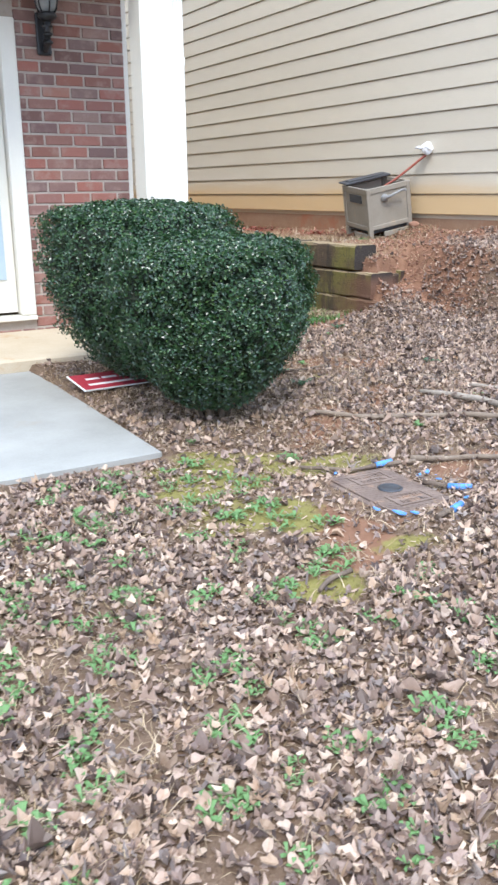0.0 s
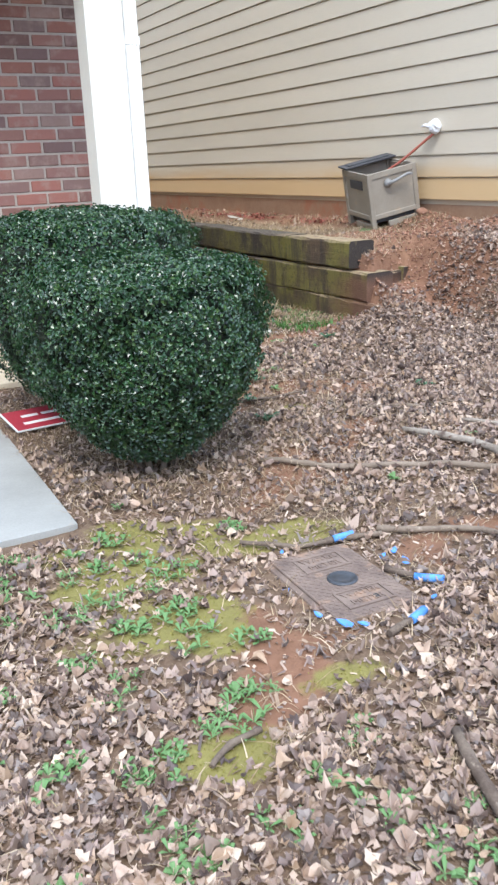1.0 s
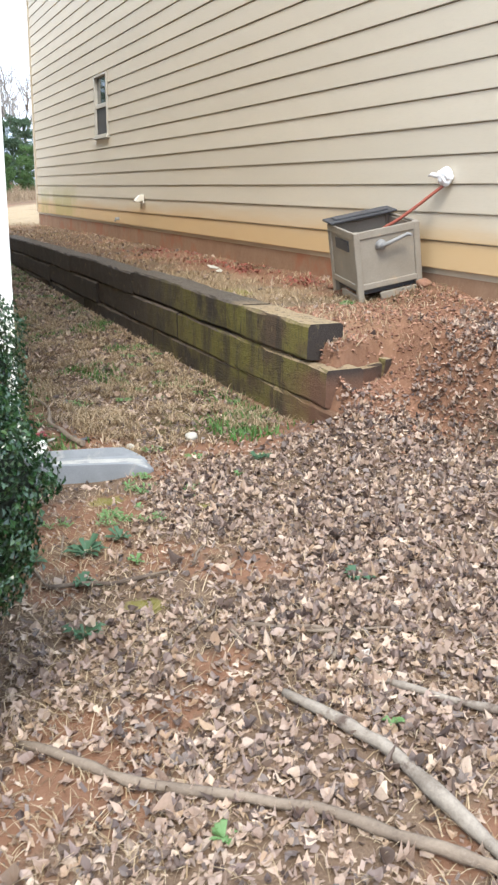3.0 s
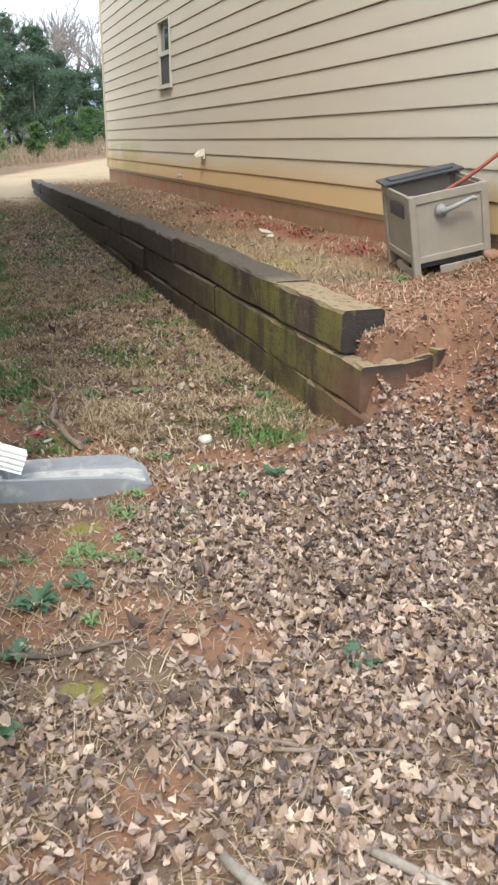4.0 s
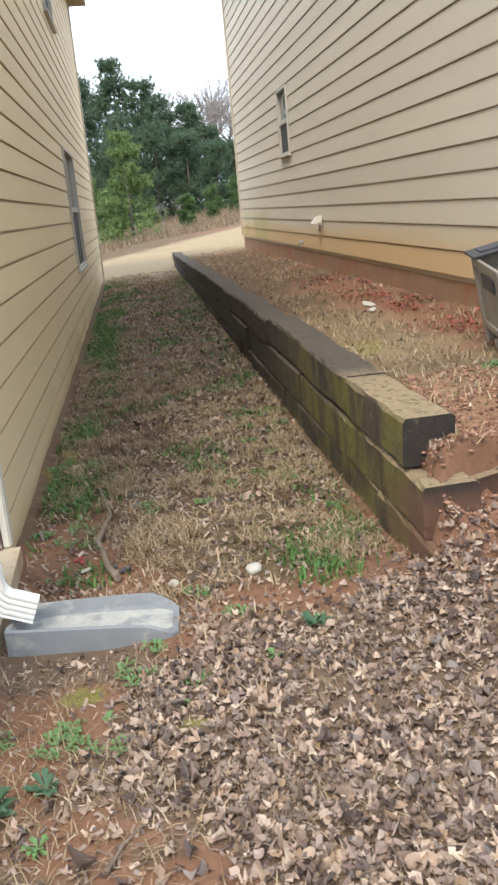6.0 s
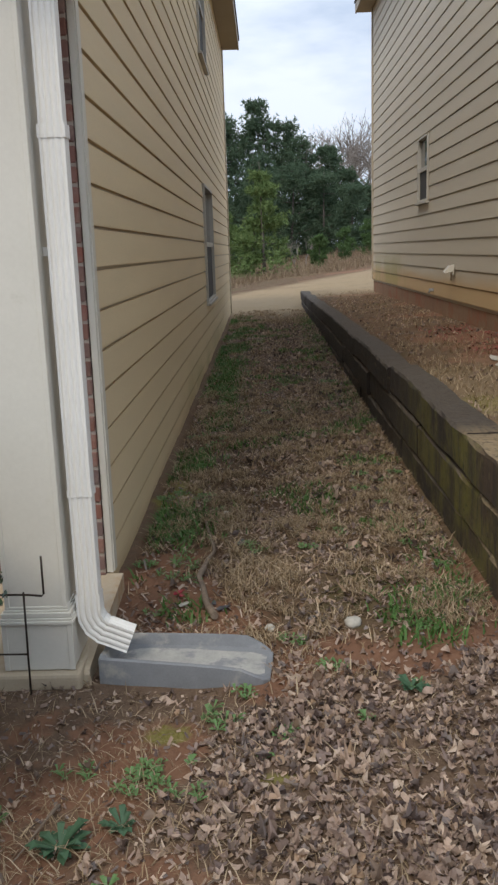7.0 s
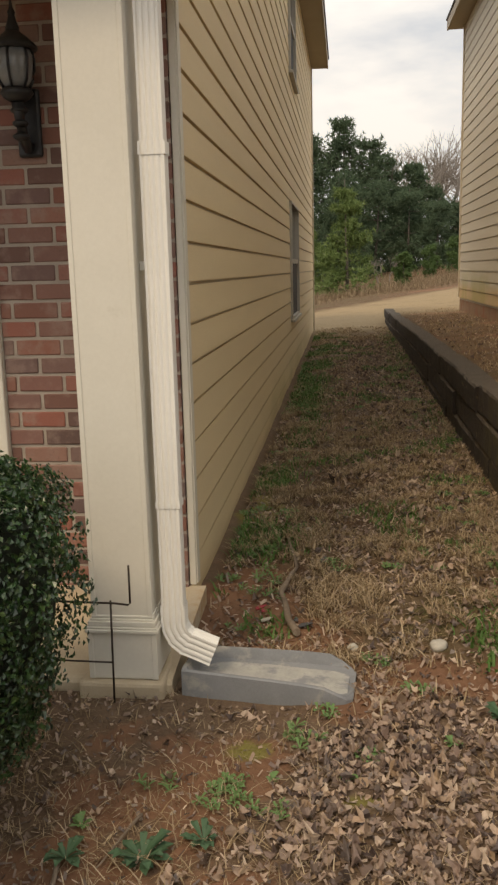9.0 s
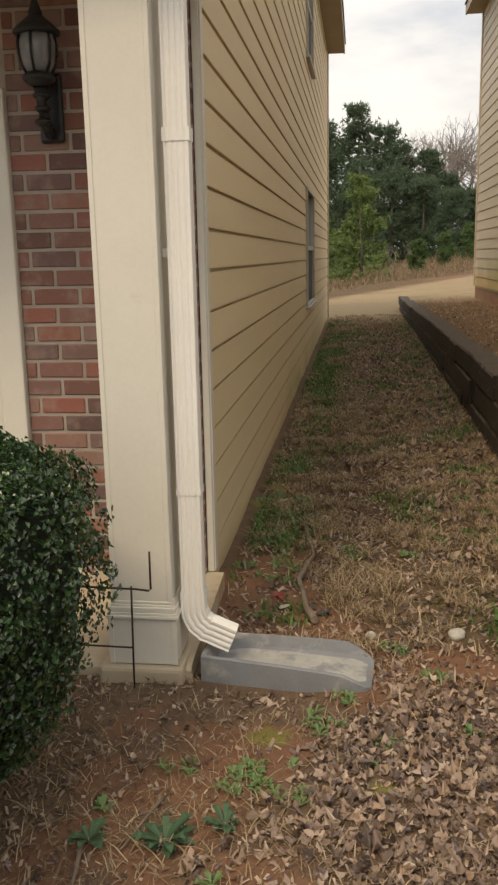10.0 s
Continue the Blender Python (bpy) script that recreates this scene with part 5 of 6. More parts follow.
def crumbs(name, n, x0, x1, y0, y1, density, seed, long_, material, label, category):
    """Small flat bits lying at all angles."""
    x, y, r = scatter(n, x0, x1, y0, y1, density, seed)
    k = len(x)
    a, ln, wd = r.uniform(0, 6.2832, k), long_ * r.uniform(0.4, 1.3, k), long_ * r.uniform(0.18, 0.5, k)
    z = ground_z(x, y) + 0.003
    ca, sa = np.cos(a), np.sin(a)
    tl, tw = r.normal(0, 0.45, k) * ln, r.normal(0, 0.45, k) * wd
    quad = []
    for s1, s2 in ((-1, -1), (1, -1), (1, 1), (-1, 1)):
        quad.append(np.stack([x + s1 * ln * ca - s2 * wd * sa, y + s1 * ln * sa + s2 * wd * ca, z + np.abs(tl + tw) * 0.8 + s1 * tl + s2 * tw], -1))
    v = np.stack(quad, 1).reshape(-1, 3)
    return tagged(soup(name, v.tolist(), [(i, i + 1, i + 2, i + 3) for i in range(0, 4 * k, 4)], material), label, category, "", "stuff")


def lumps(name, n, x0, x1, y0, y1, density, seed, size, material, label, category):
    """Small eight-sided clods half sunk in the soil."""
    x, y, r = scatter(n, x0, x1, y0, y1, density, seed)
    k = len(x)
    rad = size * r.uniform(0.25, 1.0, k) ** 2
    octa = np.array([(1, 0, 0), (0, 1, 0), (-1, 0, 0), (0, -1, 0), (0, 0, 0.8), (0, 0, -0.8)])
    v = octa[None] * rad[:, None, None] * r.uniform(0.6, 1.4, (k, 6, 1)) + r.normal(0, 0.22, (k, 6, 3)) * rad[:, None, None]
    v = v + np.stack([x, y, ground_z(x, y) + rad * 0.3], -1)[:, None]
    b = np.arange(k)[:, None] * 6
    f = np.concatenate([b + [i, (i + 1) % 4, 4] for i in range(4)] + [b + [(i + 1) % 4, i, 5] for i in range(4)], 0)
    return tagged(soup(name, v.reshape(-1, 3).tolist(), f.tolist(), material), label, category, "", "stuff")


crumbs("leaf_crumbs", 110000, -3.0, 3.0, -6.5, 1.5, lambda x, y: 0.75 * (1 - 0.6 * in_alley(x, y)) * (1 - 0.5 * np.clip(patches(x, y, MOSS), 0, 1)) * (1 - 0.5 * np.clip(patches(x, y, DIRT) * 1.3, 0, 1)) * (1 - 0.6 * step(1.6, 1.75, x) * step(-1.3, -0.9, y)), 57, 0.010, M_LITTER, "broken brown leaf crumbs on the soil", "leaf litter")
crumbs("leaf_crumbs_passage", 60000, 0.04, 1.64, -0.5, 11.0, lambda x, y: 0.25 + 0.5 * step(-0.2, 0.5, value_noise(x * 4, y * 4, 56)), 60, 0.013, M_LITTER, "brown leaf fragments in the passage grass", "leaf litter")
lumps("clay_clods", 11000, 1.66, 3.0, -1.7, 0.2, lambda x, y: step(-0.1, 0.3, (x - 1.64) * 0.75 + (y + 1.45) * 0.65) * 0.8, 58, 0.014, M_CLOD, "red-brown clay clods on the bank", "soil")


def straw_density(x, y):
    clump = step(0.05, 0.4, value_noise(x * 13, y * 13, 61) + 0.5 * value_noise(x * 3.5, y * 3.5, 59))
    d = in_alley(x, y) * (0.03 + 0.97 * clump) * (1 - 0.85 * step(1.7, 1.85, x)) * (1 - np.clip(patches(x, y, DIRT) * 1.3, 0, 1))
    d = d + 0.06 * step(1.85, 1.95, x) * step(-0.6, 0.0, y) * (0.1 + 0.6 * step(-0.2, 0.4, value_noise(x * 4, y * 4, 55)))
    return d * (1 - step(14.5, 16, y))


x, y, r = scatter(240000, 0.02, 2.98, -1.1, 5.0, straw_density, 62)
blades("dead_grass", M_STRAW, x, y, r, 0.046, 0.0025, 2.2, "matted straw-coloured dead grass of the passage", "grass")
x, y, r = scatter(52000, 0.02, 2.98, 5.0, 15.5, straw_density, 63)
blades("dead_grass_far", M_STRAW, x, y, r, 0.046, 0.0045, 2.2, "straw-coloured dead grass further along the passage", "grass")


def thatch_density(x, y):
    under = np.exp(-(((x + 0.45) / 0.75) ** 2 + ((y + 2.4) / 1.0) ** 2)) * 1.0
    near = 0.45 * step(-0.1, 0.5, value_noise(x * 4, y * 4, 66)) + 0.18
    left = (1 - step(0.2, 0.6, x)) * step(-2.6, -1.9, y) * (0.03 + 0.30 * step(0.1, 0.5, value_noise(x * 5, y * 5, 65))) * (0.35 + 0.65 * step(-0.6, -0.3, x))
    return np.clip(under + near * (1 - step(-1.3, -1.0, y)) + left, 0, 1) * (1 - in_alley(x, y)) * (1 - 0.75 * np.clip(patches(x, y, MOSS) * 1.5, 0, 1)) * (1 - 0.45 * np.clip(patches(x, y, DIRT) * 1.3, 0, 1))


x, y, r = scatter(140000, -3.0, 2.9, -6.4, -0.3, thatch_density, 64)
blades("dry_thatch", M_STRAW, x, y, r, 0.034, 0.0016, 3.0, "dry straw and needles lying among the leaves", "grass")


def green_density(x, y):
    g = step(0.25, 0.6, value_noise(x * 3.1, y * 3.1, 67))
    edge = np.exp(-((x - 0.15) / 0.2) ** 2) * 1.6 * step(0.2, 0.9, y) + np.exp(-((x - 1.5) / 0.14) ** 2) * 0.22
    return in_alley(x, y) * np.clip(g * 0.5 + edge * step(-0.2, 0.5, value_noise(x * 2.2, y * 1.4, 68)), 0, 1) * (x < TIMBER_X) * (1 - step(12, 15, y))


x, y, r = scatter(110000, 0.02, 1.64, -0.9, 14.0, green_density, 69)
blades("green_grass", M_GREENGRASS, x, y, r, 0.045, 0.0048, 1.8, "green winter grass and clover along the passage", "grass")
x, y, r = scatter(40000, -1.5, 0.6, -4.7, -1.0, lambda x, y: step(0.35, 0.6, patches(x, y, MOSS)), 70)
xm, ym, rm = scatter(9000, 1.88, 2.4, 0.3, 2.4, lambda x, y: step(0.3, 0.6, patches(x, y, MOSS)), 71)
x, y = np.concatenate([x, xm]), np.concatenate([y, ym])
blades("moss", M_MOSS, x, y, r, 0.010, 0.0022, 1.2, "yellow-green moss cushions on bare soil", "moss")


# ---- weeds ----
def weed_mesh(seed, leaves, size, broad, patch):
    """Oval leaves in whorls round one or more hearts that lie within a patch."""
    r = random.Random(seed)
    bm = bmesh.new()
    heart = bm.verts.new((0, 0, 0))
    hearts = [(0, 0)] if patch == 0 else [(r.gauss(0, patch), r.gauss(0, patch)) for _ in range(leaves // 6)]
    for k in range(leaves):
        cx, cy = hearts[k % len(hearts)]
        a = 2.39996 * k + r.uniform(-0.5, 0.5)
        ln = size * r.uniform(0.5, 1.15)
        rise = r.uniform(0.1, 0.8)
        w = ln * broad * r.uniform(0.8, 1.2)
        ca, sa = math.cos(a), math.sin(a)
        rows = []
        for u, ww, hh in ((0.04, 0.10, 0.0), (0.40, 0.6, 0.5), (0.75, 1.0, 0.85), (1.0, 0.08, 0.72)):
            zc = ln * rise * hh
            rows.append([bm.verts.new((cx + ca * u * ln - sa * s * w * ww, cy + sa * u * ln + ca * s * w * ww, zc + (0.22 * w * ww if s else 0))) for s in (-1, 0, 1)])
        bm.faces.new((heart, rows[0][0], rows[0][2]))
        for p_, q_ in zip(rows, rows[1:]):
            for i in range(2):
                bm.faces.new((p_[i], q_[i], q_[i + 1], p_[i + 1]))
    return bm


WEED_KINDS = [(11, 16, 0.032, 0.20, 0.0), (12, 42, 0.022, 0.29, 0.024), (13, 28, 0.072, 0.15, 0.0), (14, 40, 0.029, 0.17, 0.026), (15, 20, 0.046, 0.18, 0.0)]
WEED_WORDS = ["small bright green rosette weed among the dead leaves", "low green chickweed clump in leaf litter", "broad-leaved green weed growing in the yard", "tuft of narrow green weed leaves in the litter", "green rosette weed on the bare soil"]


def weeds():
    made = []
    spots = [(0.15, -1.85, 2), (-0.05, -1.86, 4), (-0.05, -1.72, 0), (0.12, -1.50, 3), (0.33, -1.55, 1), (0.37, -1.60, 1), (0.30, -1.60, 3), (0.34, -1.51, 1), (0.005, -2.45, 4), (0.08, -2.12, 4), (1.17, -1.16, 4), (1.19, -1.13, 1), (-1.02, -3.78, 1), (-1.06, -3.81, 1), (0.47, -1.66, 3), (0.30, -1.78, 4), (0.5, -1.22, 1), (0.53, -1.25, 3), (0.46, -1.50, 0), (0.74, -1.35, 1), (0.68, -1.5, 0), (1.0, -1.3, 0), (0.3, -2.0, 0), (0.78, -0.62, 3), (0.82, -0.66, 1), (-0.62, -3.28, 1), (-0.59, -3.30, 1), (-0.95, -2.98, 0), (0.62, -3.2, 0), (0.1, -3.35, 0), (0.95, -2.45, 4), (0.93, -0.9, 1), (0.25, 0.6, 1), (0.35, 1.2, 1), (0.22, 2.0, 1), (1.45, -0.3, 1), (1.38, 0.5, 1), (0.9, 0.3, 1), (2.35, 0.12, 1), (2.38, 0.15, 1), (2.33, 0.10, 3), (0.75, 3.5, 1), (0.9, 6.0, 1), (1.3, -0.65, 1), (0.62, -1.05, 1), (0.2, -0.35, 3)]
    r = random.Random(5)
    for _ in range(105):
        y_ = r.uniform(-0.2, 10)
        x_ = r.choice((r.uniform(0.08, 0.42), r.uniform(0.08, 0.35), r.uniform(0.4, 1.3), r.uniform(1.25, 1.55)))
        spots.append((x_, y_, r.choice((1, 1, 3))))
    while len(spots) < 350:
        x_, y_ = r.uniform(-2.6, -0.4), r.uniform(-5.9, -3.2)
        if y_ > -3.9 and x_ > -0.9 or x_ > -1.0 and y_ > -4.7 and r.random() < 0.7:
            continue
        if x_ > -0.78 and y_ > -4.5:
            continue
        spots.append((x_, y_, r.choice((0, 1, 1, 3, 3))))
    for x_, y_, kind in spots:
        at = pose(x_, y_, float(ground_z(x_, y_)) + 0.008, 0, 0, r.uniform(0, 360)) @ Matrix.Scale(r.uniform(1.2, 1.4) if kind in (2, 4) else r.uniform(0.75, 1.4), 4)
        first = next((w for w, k_ in made if k_ == kind), None)
        if first is None:
            ob = part("weed", weed_mesh(*WEED_KINDS[kind]), M_WEED_DARK if kind in (2, 4) else M_WEED)
            ob.matrix_basis = at
            tagged(ob, WEED_WORDS[kind], "weed", "weeds in the yard")
        else:
            ob = first.copy()
            scene.collection.objects.link(ob)
            ob.matrix_basis = at
        made.append((ob, kind))


weeds()


# ---- sticks, stones and scraps ----
def stick(points, radii, material, label, name="fallen_branch"):
    pts, rad = [], []
    for i in range(len(points) - 1):
        for k in range(6):
            f = k / 6
            x_ = points[i][0] * (1 - f) + points[i + 1][0] * f
            y_ = points[i][1] * (1 - f) + points[i + 1][1] * f
            wob = 0.012 * noise.noise(Vector((x_ * 6, y_ * 6, 3.3)))
            rr = radii[0] + (radii[1] - radii[0]) * (i + f) / (len(points) - 1)
            pts.append((x_ + wob, y_ - wob, float(ground_z(x_, y_)) + rr * 0.7 + 0.012 + 0.006 * noise.noise(Vector((x_ * 9, y_ * 9, 1.0)))))
            rad.append(rr * (1 + 0.45 * noise.noise(Vector((x_ * 25, y_ * 25, 7.0)))))
    x_, y_ = points[-1]
    pts.append((x_, y_, float(ground_z(x_, y_)) + radii[1] + 0.008))
    rad.append(radii[1])
    return tagged(part(name, tube(bmesh.new(), pts, rad, 8), material), label, "branch", "fallen branches")


LONG = "long bare fallen branch lying on the leaves"
stick([(-0.26, -2.85), (-0.04, -3.10), (0.30, -3.37), (0.48, -3.60), (0.62, -3.80)], (0.011, 0.016), M_BARK, LONG)
stick([(0.425, -2.97), (0.55, -3.28), (0.575, -3.63), (0.60, -3.95)], (0.014, 0.022), M_PALEBARK, "pale peeled branch on the dead leaves")
stick([(0.70, -3.06), (0.90, -3.29), (1.2, -3.5)], (0.010, 0.013), M_PALEBARK, "pale thin branch on the dead leaves")
stick([(-0.03, -2.09), (0.16, -2.16), (0.37, -2.15)], (0.009, 0.006), M_BARK, "short brown stick on the dirt")
stick([(0.47, -2.60), (0.70, -2.74)], (0.008, 0.006), M_BARK, "short brown stick on the dirt")
stick([(0.62, -2.72), (0.95, -2.85)], (0.006, 0.004), M_BARK, "short brown stick on the dirt")
stick([(-0.71, -4.69), (-0.80, -4.92), (-0.86, -5.13), (-0.95, -5.4)], (0.014, 0.020), M_BARK, "stout brown branch end on the leaves")
stick([(-1.10, -4.42), (-1.18, -4.43), (-1.25, -4.47)], (0.011, 0.007), M_BARK, "broken grey-brown stick beside the moss")
stick([(0.36, 0.75), (0.43, 0.30), (0.38, -0.02), (0.43, -0.30), (0.47, -0.42)], (0.008, 0.017), M_BARK, "crooked dark root along the passage grass")
stick([(-0.65, -3.44), (-0.50, -3.565), (-0.35, -3.595), (-0.20, -3.675)], (0.008, 0.012), M_BARK, "thin brown stick by the meter lid")
stick([(-0.20, -3.635), (-0.06, -3.755), (0.07, -3.895), (0.15, -4.1)], (0.012, 0.010), M_BARK, "thin brown stick by the meter lid")


rr = random.Random(77)
for _ in range(26):
    x_, y_, a_, ln_ = rr.uniform(-1.0, 1.9), rr.uniform(-4.9, -1.6), rr.uniform(0, 6.28), rr.uniform(0.10, 0.34)
    if bool(blocked(x_, y_)) or abs(x_ + 0.66) < 0.5 and y_ > -3.0:
        continue
    b_ = a_ + rr.uniform(-0.5, 0.5)
    p1 = (x_ + ln_ * 0.5 * math.cos(a_), y_ + ln_ * 0.5 * math.sin(a_))
    stick([(x_, y_), p1, (p1[0] + ln_ * 0.5 * math.cos(b_), p1[1] + ln_ * 0.5 * math.sin(b_))], (rr.uniform(0.004, 0.007), 0.002), M_BARK, "thin dry twig among the dead leaves", "twig")


def marked_stick(a, b, c):
    """A stub of root with one end sprayed blue."""
    s = stick([a, b], (0.011, 0.012), M_BARK, "short root stub with a blue-sprayed end", "marked_stub")
    z0, z1 = (float(ground_z(*q)) + 0.022 for q in (b, c))
    part("blue_tip", tube(bmesh.new(), [(*b, z0), (*c, z1)], [0.0135, 0.0145], 8), M_BLUE, s, "blue marking paint")


marked_stick((-0.345, -3.90), (-0.315, -4.01), (-0.26, -4.085))
marked_stick((-0.60, -4.265), (-0.51, -4.245), (-0.44, -4.215))
marked_stick((-0.43, -3.58), (-0.36, -3.60), (-0.285, -3.615))


def flake(x_, y_, s, material, label, category, name, rz=0.0):
    bm = bmesh.new()
    pts = [(math.cos(a) * s * f, math.sin(a) * s * f * 0.6) for a, f in ((0.1, 1.0), (0.9, 0.8), (1.9, 1.0), (2.9, 0.85), (3.9, 1.0), (5.1, 0.75))]
    prism(bm, pts, 0, 0.004, lambda u, v, w: (u, v, w + 0.15 * u))
    ob = part(name, bm, material)
    ob.matrix_basis = pose(x_, y_, float(ground_z(x_, y_)) + 0.014, 0, 0, rz)
    tagged(ob, label, category, "paint marks by the meter" if material is M_BLUE else "")


for x_, y_, s, rz in ((-0.66, -4.13, 0.03, 120), (-0.62, -4.17, 0.02, 140), (-0.24, -3.80, 0.02, 40), (-0.295, -3.81, 0.018, 20), (-0.26, -3.89, 0.026, 70), (-0.69, -4.03, 0.018, 100), (-0.70, -3.85, 0.016, 0), (-0.56, -3.58, 0.012, 50), (-0.35, -4.15, 0.014, 10)):
    flake(x_, y_, s, M_BLUE, "dead leaf sprayed with blue marking paint", "leaf", "painted_leaf", rz)


def stone(x_, y_, s, label, seed, material=M_STONE):
    bm = bmesh.new()
    bmesh.ops.create_icosphere(bm, subdivisions=3, radius=s)
    for v in bm.verts:
        v.co *= 1 + 0.2 * noise.noise(v.co * (1.1 / s) + Vector((seed, 0, 0))) + 0.1 * noise.noise(v.co * (3.5 / s))
        v.co.z *= 0.7
    for f in bm.faces:
        f.smooth = True
    ob = part("stone", bm, material)
    ob.matrix_basis = pose(x_, y_, float(ground_z(x_, y_)) + s * 0.45)
    tagged(ob, label, "stone")


stone(1.035, -0.55, 0.034, "pale rounded stone in the dead grass", 1)
stone(0.70, -0.52, 0.022, "small white pebble on the dirt", 2)
stone(2.90, 0.05, 0.05, "rough brown clod against the foundation", 3, M_CLOD)
stone(0.46, 0.95, 0.02, "small white pebble on the dirt", 5)
for x_, y_, s, rz in ((0.33, -0.28, 0.03, 20), (0.40, -0.15, 0.02, 80), (2.49, 2.87, 0.09, 100), (2.45, 2.6, 0.06, 60), (0.71, -2.9, 0.035, 20)):
    flake(x_, y_, s, M_STONE, "pale scrap of paper on the ground", "litter", "paper_scrap", rz)
for x_, y_, s, rz in ((0.295, -0.17, 0.03, 30), (0.31, -0.20, 0.018, 110)):
    flake(x_, y_, s, M_RED, "faded red plastic scrap on the bare soil", "litter", "plastic_scrap", rz)
for x_, y_, s, rz in ((0.50, -0.33, 0.035, 10), (0.56, 0.42, 0.04, 70), (0.87, -0.47, 0.03, 35), (0.46, -0.28, 0.02, 90)):
    flake(x_, y_, s, M_RESIN_D, "dark grey plastic scrap in the dead grass", "litter", "plastic_scrap", rz)
x, y, r = scatter(5600, 2.20, 2.97, 0.3, 6.0, lambda x, y: step(2.3, 2.85, x) * (0.12 + 0.7 * step(-0.1, 0.4, value_noise(x * 3, y * 2, 87))), 88)
k = len(x)
a = r.uniform(0, 6.28, k)
z = ground_z(x, y) + 0.006
ln, wd = r.uniform(0.008, 0.028, k), r.uniform(0.004, 0.009, k)
lift = r.uniform(0, 0.02, k)
ca, sa = np.cos(a), np.sin(a)
v = np.stack([np.stack([x + s1 * ln * ca - s2 * wd * sa, y + s1 * ln * sa + s2 * wd * ca, z + (s1 + 1) * 0.5 * lift], -1) for s1, s2 in ((-1, -1), (1, -1), (1, 1), (-1, 1))], 1).reshape(-1, 3)
f = [(i, i + 1, i + 2, i + 3) for i in range(0, 4 * k, 4)]
tagged(soup("mulch_chips", v.tolist(), f, M_CHIP), "scattered red mulch chips along the foundation", "mulch", "", "stuff")


# ---- yard sign and its wire stake ----
def yard_sign():
    ys = empty("yard_sign", (-0.90, -1.62, float(ground_z(-0.90, -1.62)) + 0.03), "fallen faded red yard sign with white lettering bars", "sign", rz=6)
    ys.matrix_basis = pose(-0.85, -1.75, float(ground_z(-0.85, -1.75)) + 0.055, 15, 2, 13)
    part("board", boxes(((-0.26, -0.10, -0.003), (0.26, 0.10, 0.003)), bevel=0.001), M_RED, ys)
    part("border", boxes(((-0.26, -0.103, -0.003), (0.26, -0.097, 0.0045)), ((-0.265, -0.103, -0.003), (-0.258, 0.103, 0.0045))), M_SIGNW, ys, "white border")
    for x0, x1, y0 in ((-0.18, -0.09, 0.02), (-0.07, 0.03, 0.02), (0.05, 0.18, 0.02), (-0.20, 0.16, -0.05)):
        part("lettering_bar", boxes(((x0, y0, 0.003), (x1, y0 + 0.022, 0.0045))), M_SIGNW, ys)


yard_sign()


def wire_stake():
    ws = empty("wire_stake", (-0.22, -1.0, 0.0), "thin rusty wire sign stake pushed into the soil", "stake")
    g = float(ground_z(-0.2, -1.0))
    for x_ in (0.075, -0.17):
        part("upright", tube(bmesh.new(), [(x_ - 0.008, 0, g - 0.05), (x_, 0, 0.37)], 0.0038, 6), M_WIRE, ws)
    part("crossbar", tube(bmesh.new(), [(-0.20, 0, 0.366), (0.09, 0.0, 0.360), (0.138, 0.0, 0.355), (0.145, 0, 0.362), (0.146, 0, 0.50)], 0.0038, 6), M_WIRE, ws)
    part("crossbar", tube(bmesh.new(), [(-0.19, 0, 0.142), (0.072, 0, 0.137)], 0.0034, 6), M_WIRE, ws)


wire_stake()


# ---- trees and far growth ----
def needle_clumps(centres, size, count, seed, droop=0.0):
    r = np.random.default_rng(seed)
    n = len(centres) * count
    c = np.repeat(centres, count, 0)
    d = r.normal(0, 1, (n, 3)) + np.array([0, 0, 0.25 - droop])
    d /= np.linalg.norm(d, axis=1)[:, None]
    s = (np.repeat(size, count) if hasattr(size, "__len__") else size) * r.uniform(0.5, 1.2, n)
    tip = c + d * s[:, None]
    side = np.cross(d, r.normal(0, 1, (n, 3)))
    side /= np.linalg.norm(side, axis=1)[:, None] + 1e-9
    w = (s * 0.12)[:, None]
    v = np.stack([c + side * w, tip, c - side * w], 1).reshape(-1, 3)
    b = np.arange(n)[:, None] * 3
    return v, b + [0, 1, 2]


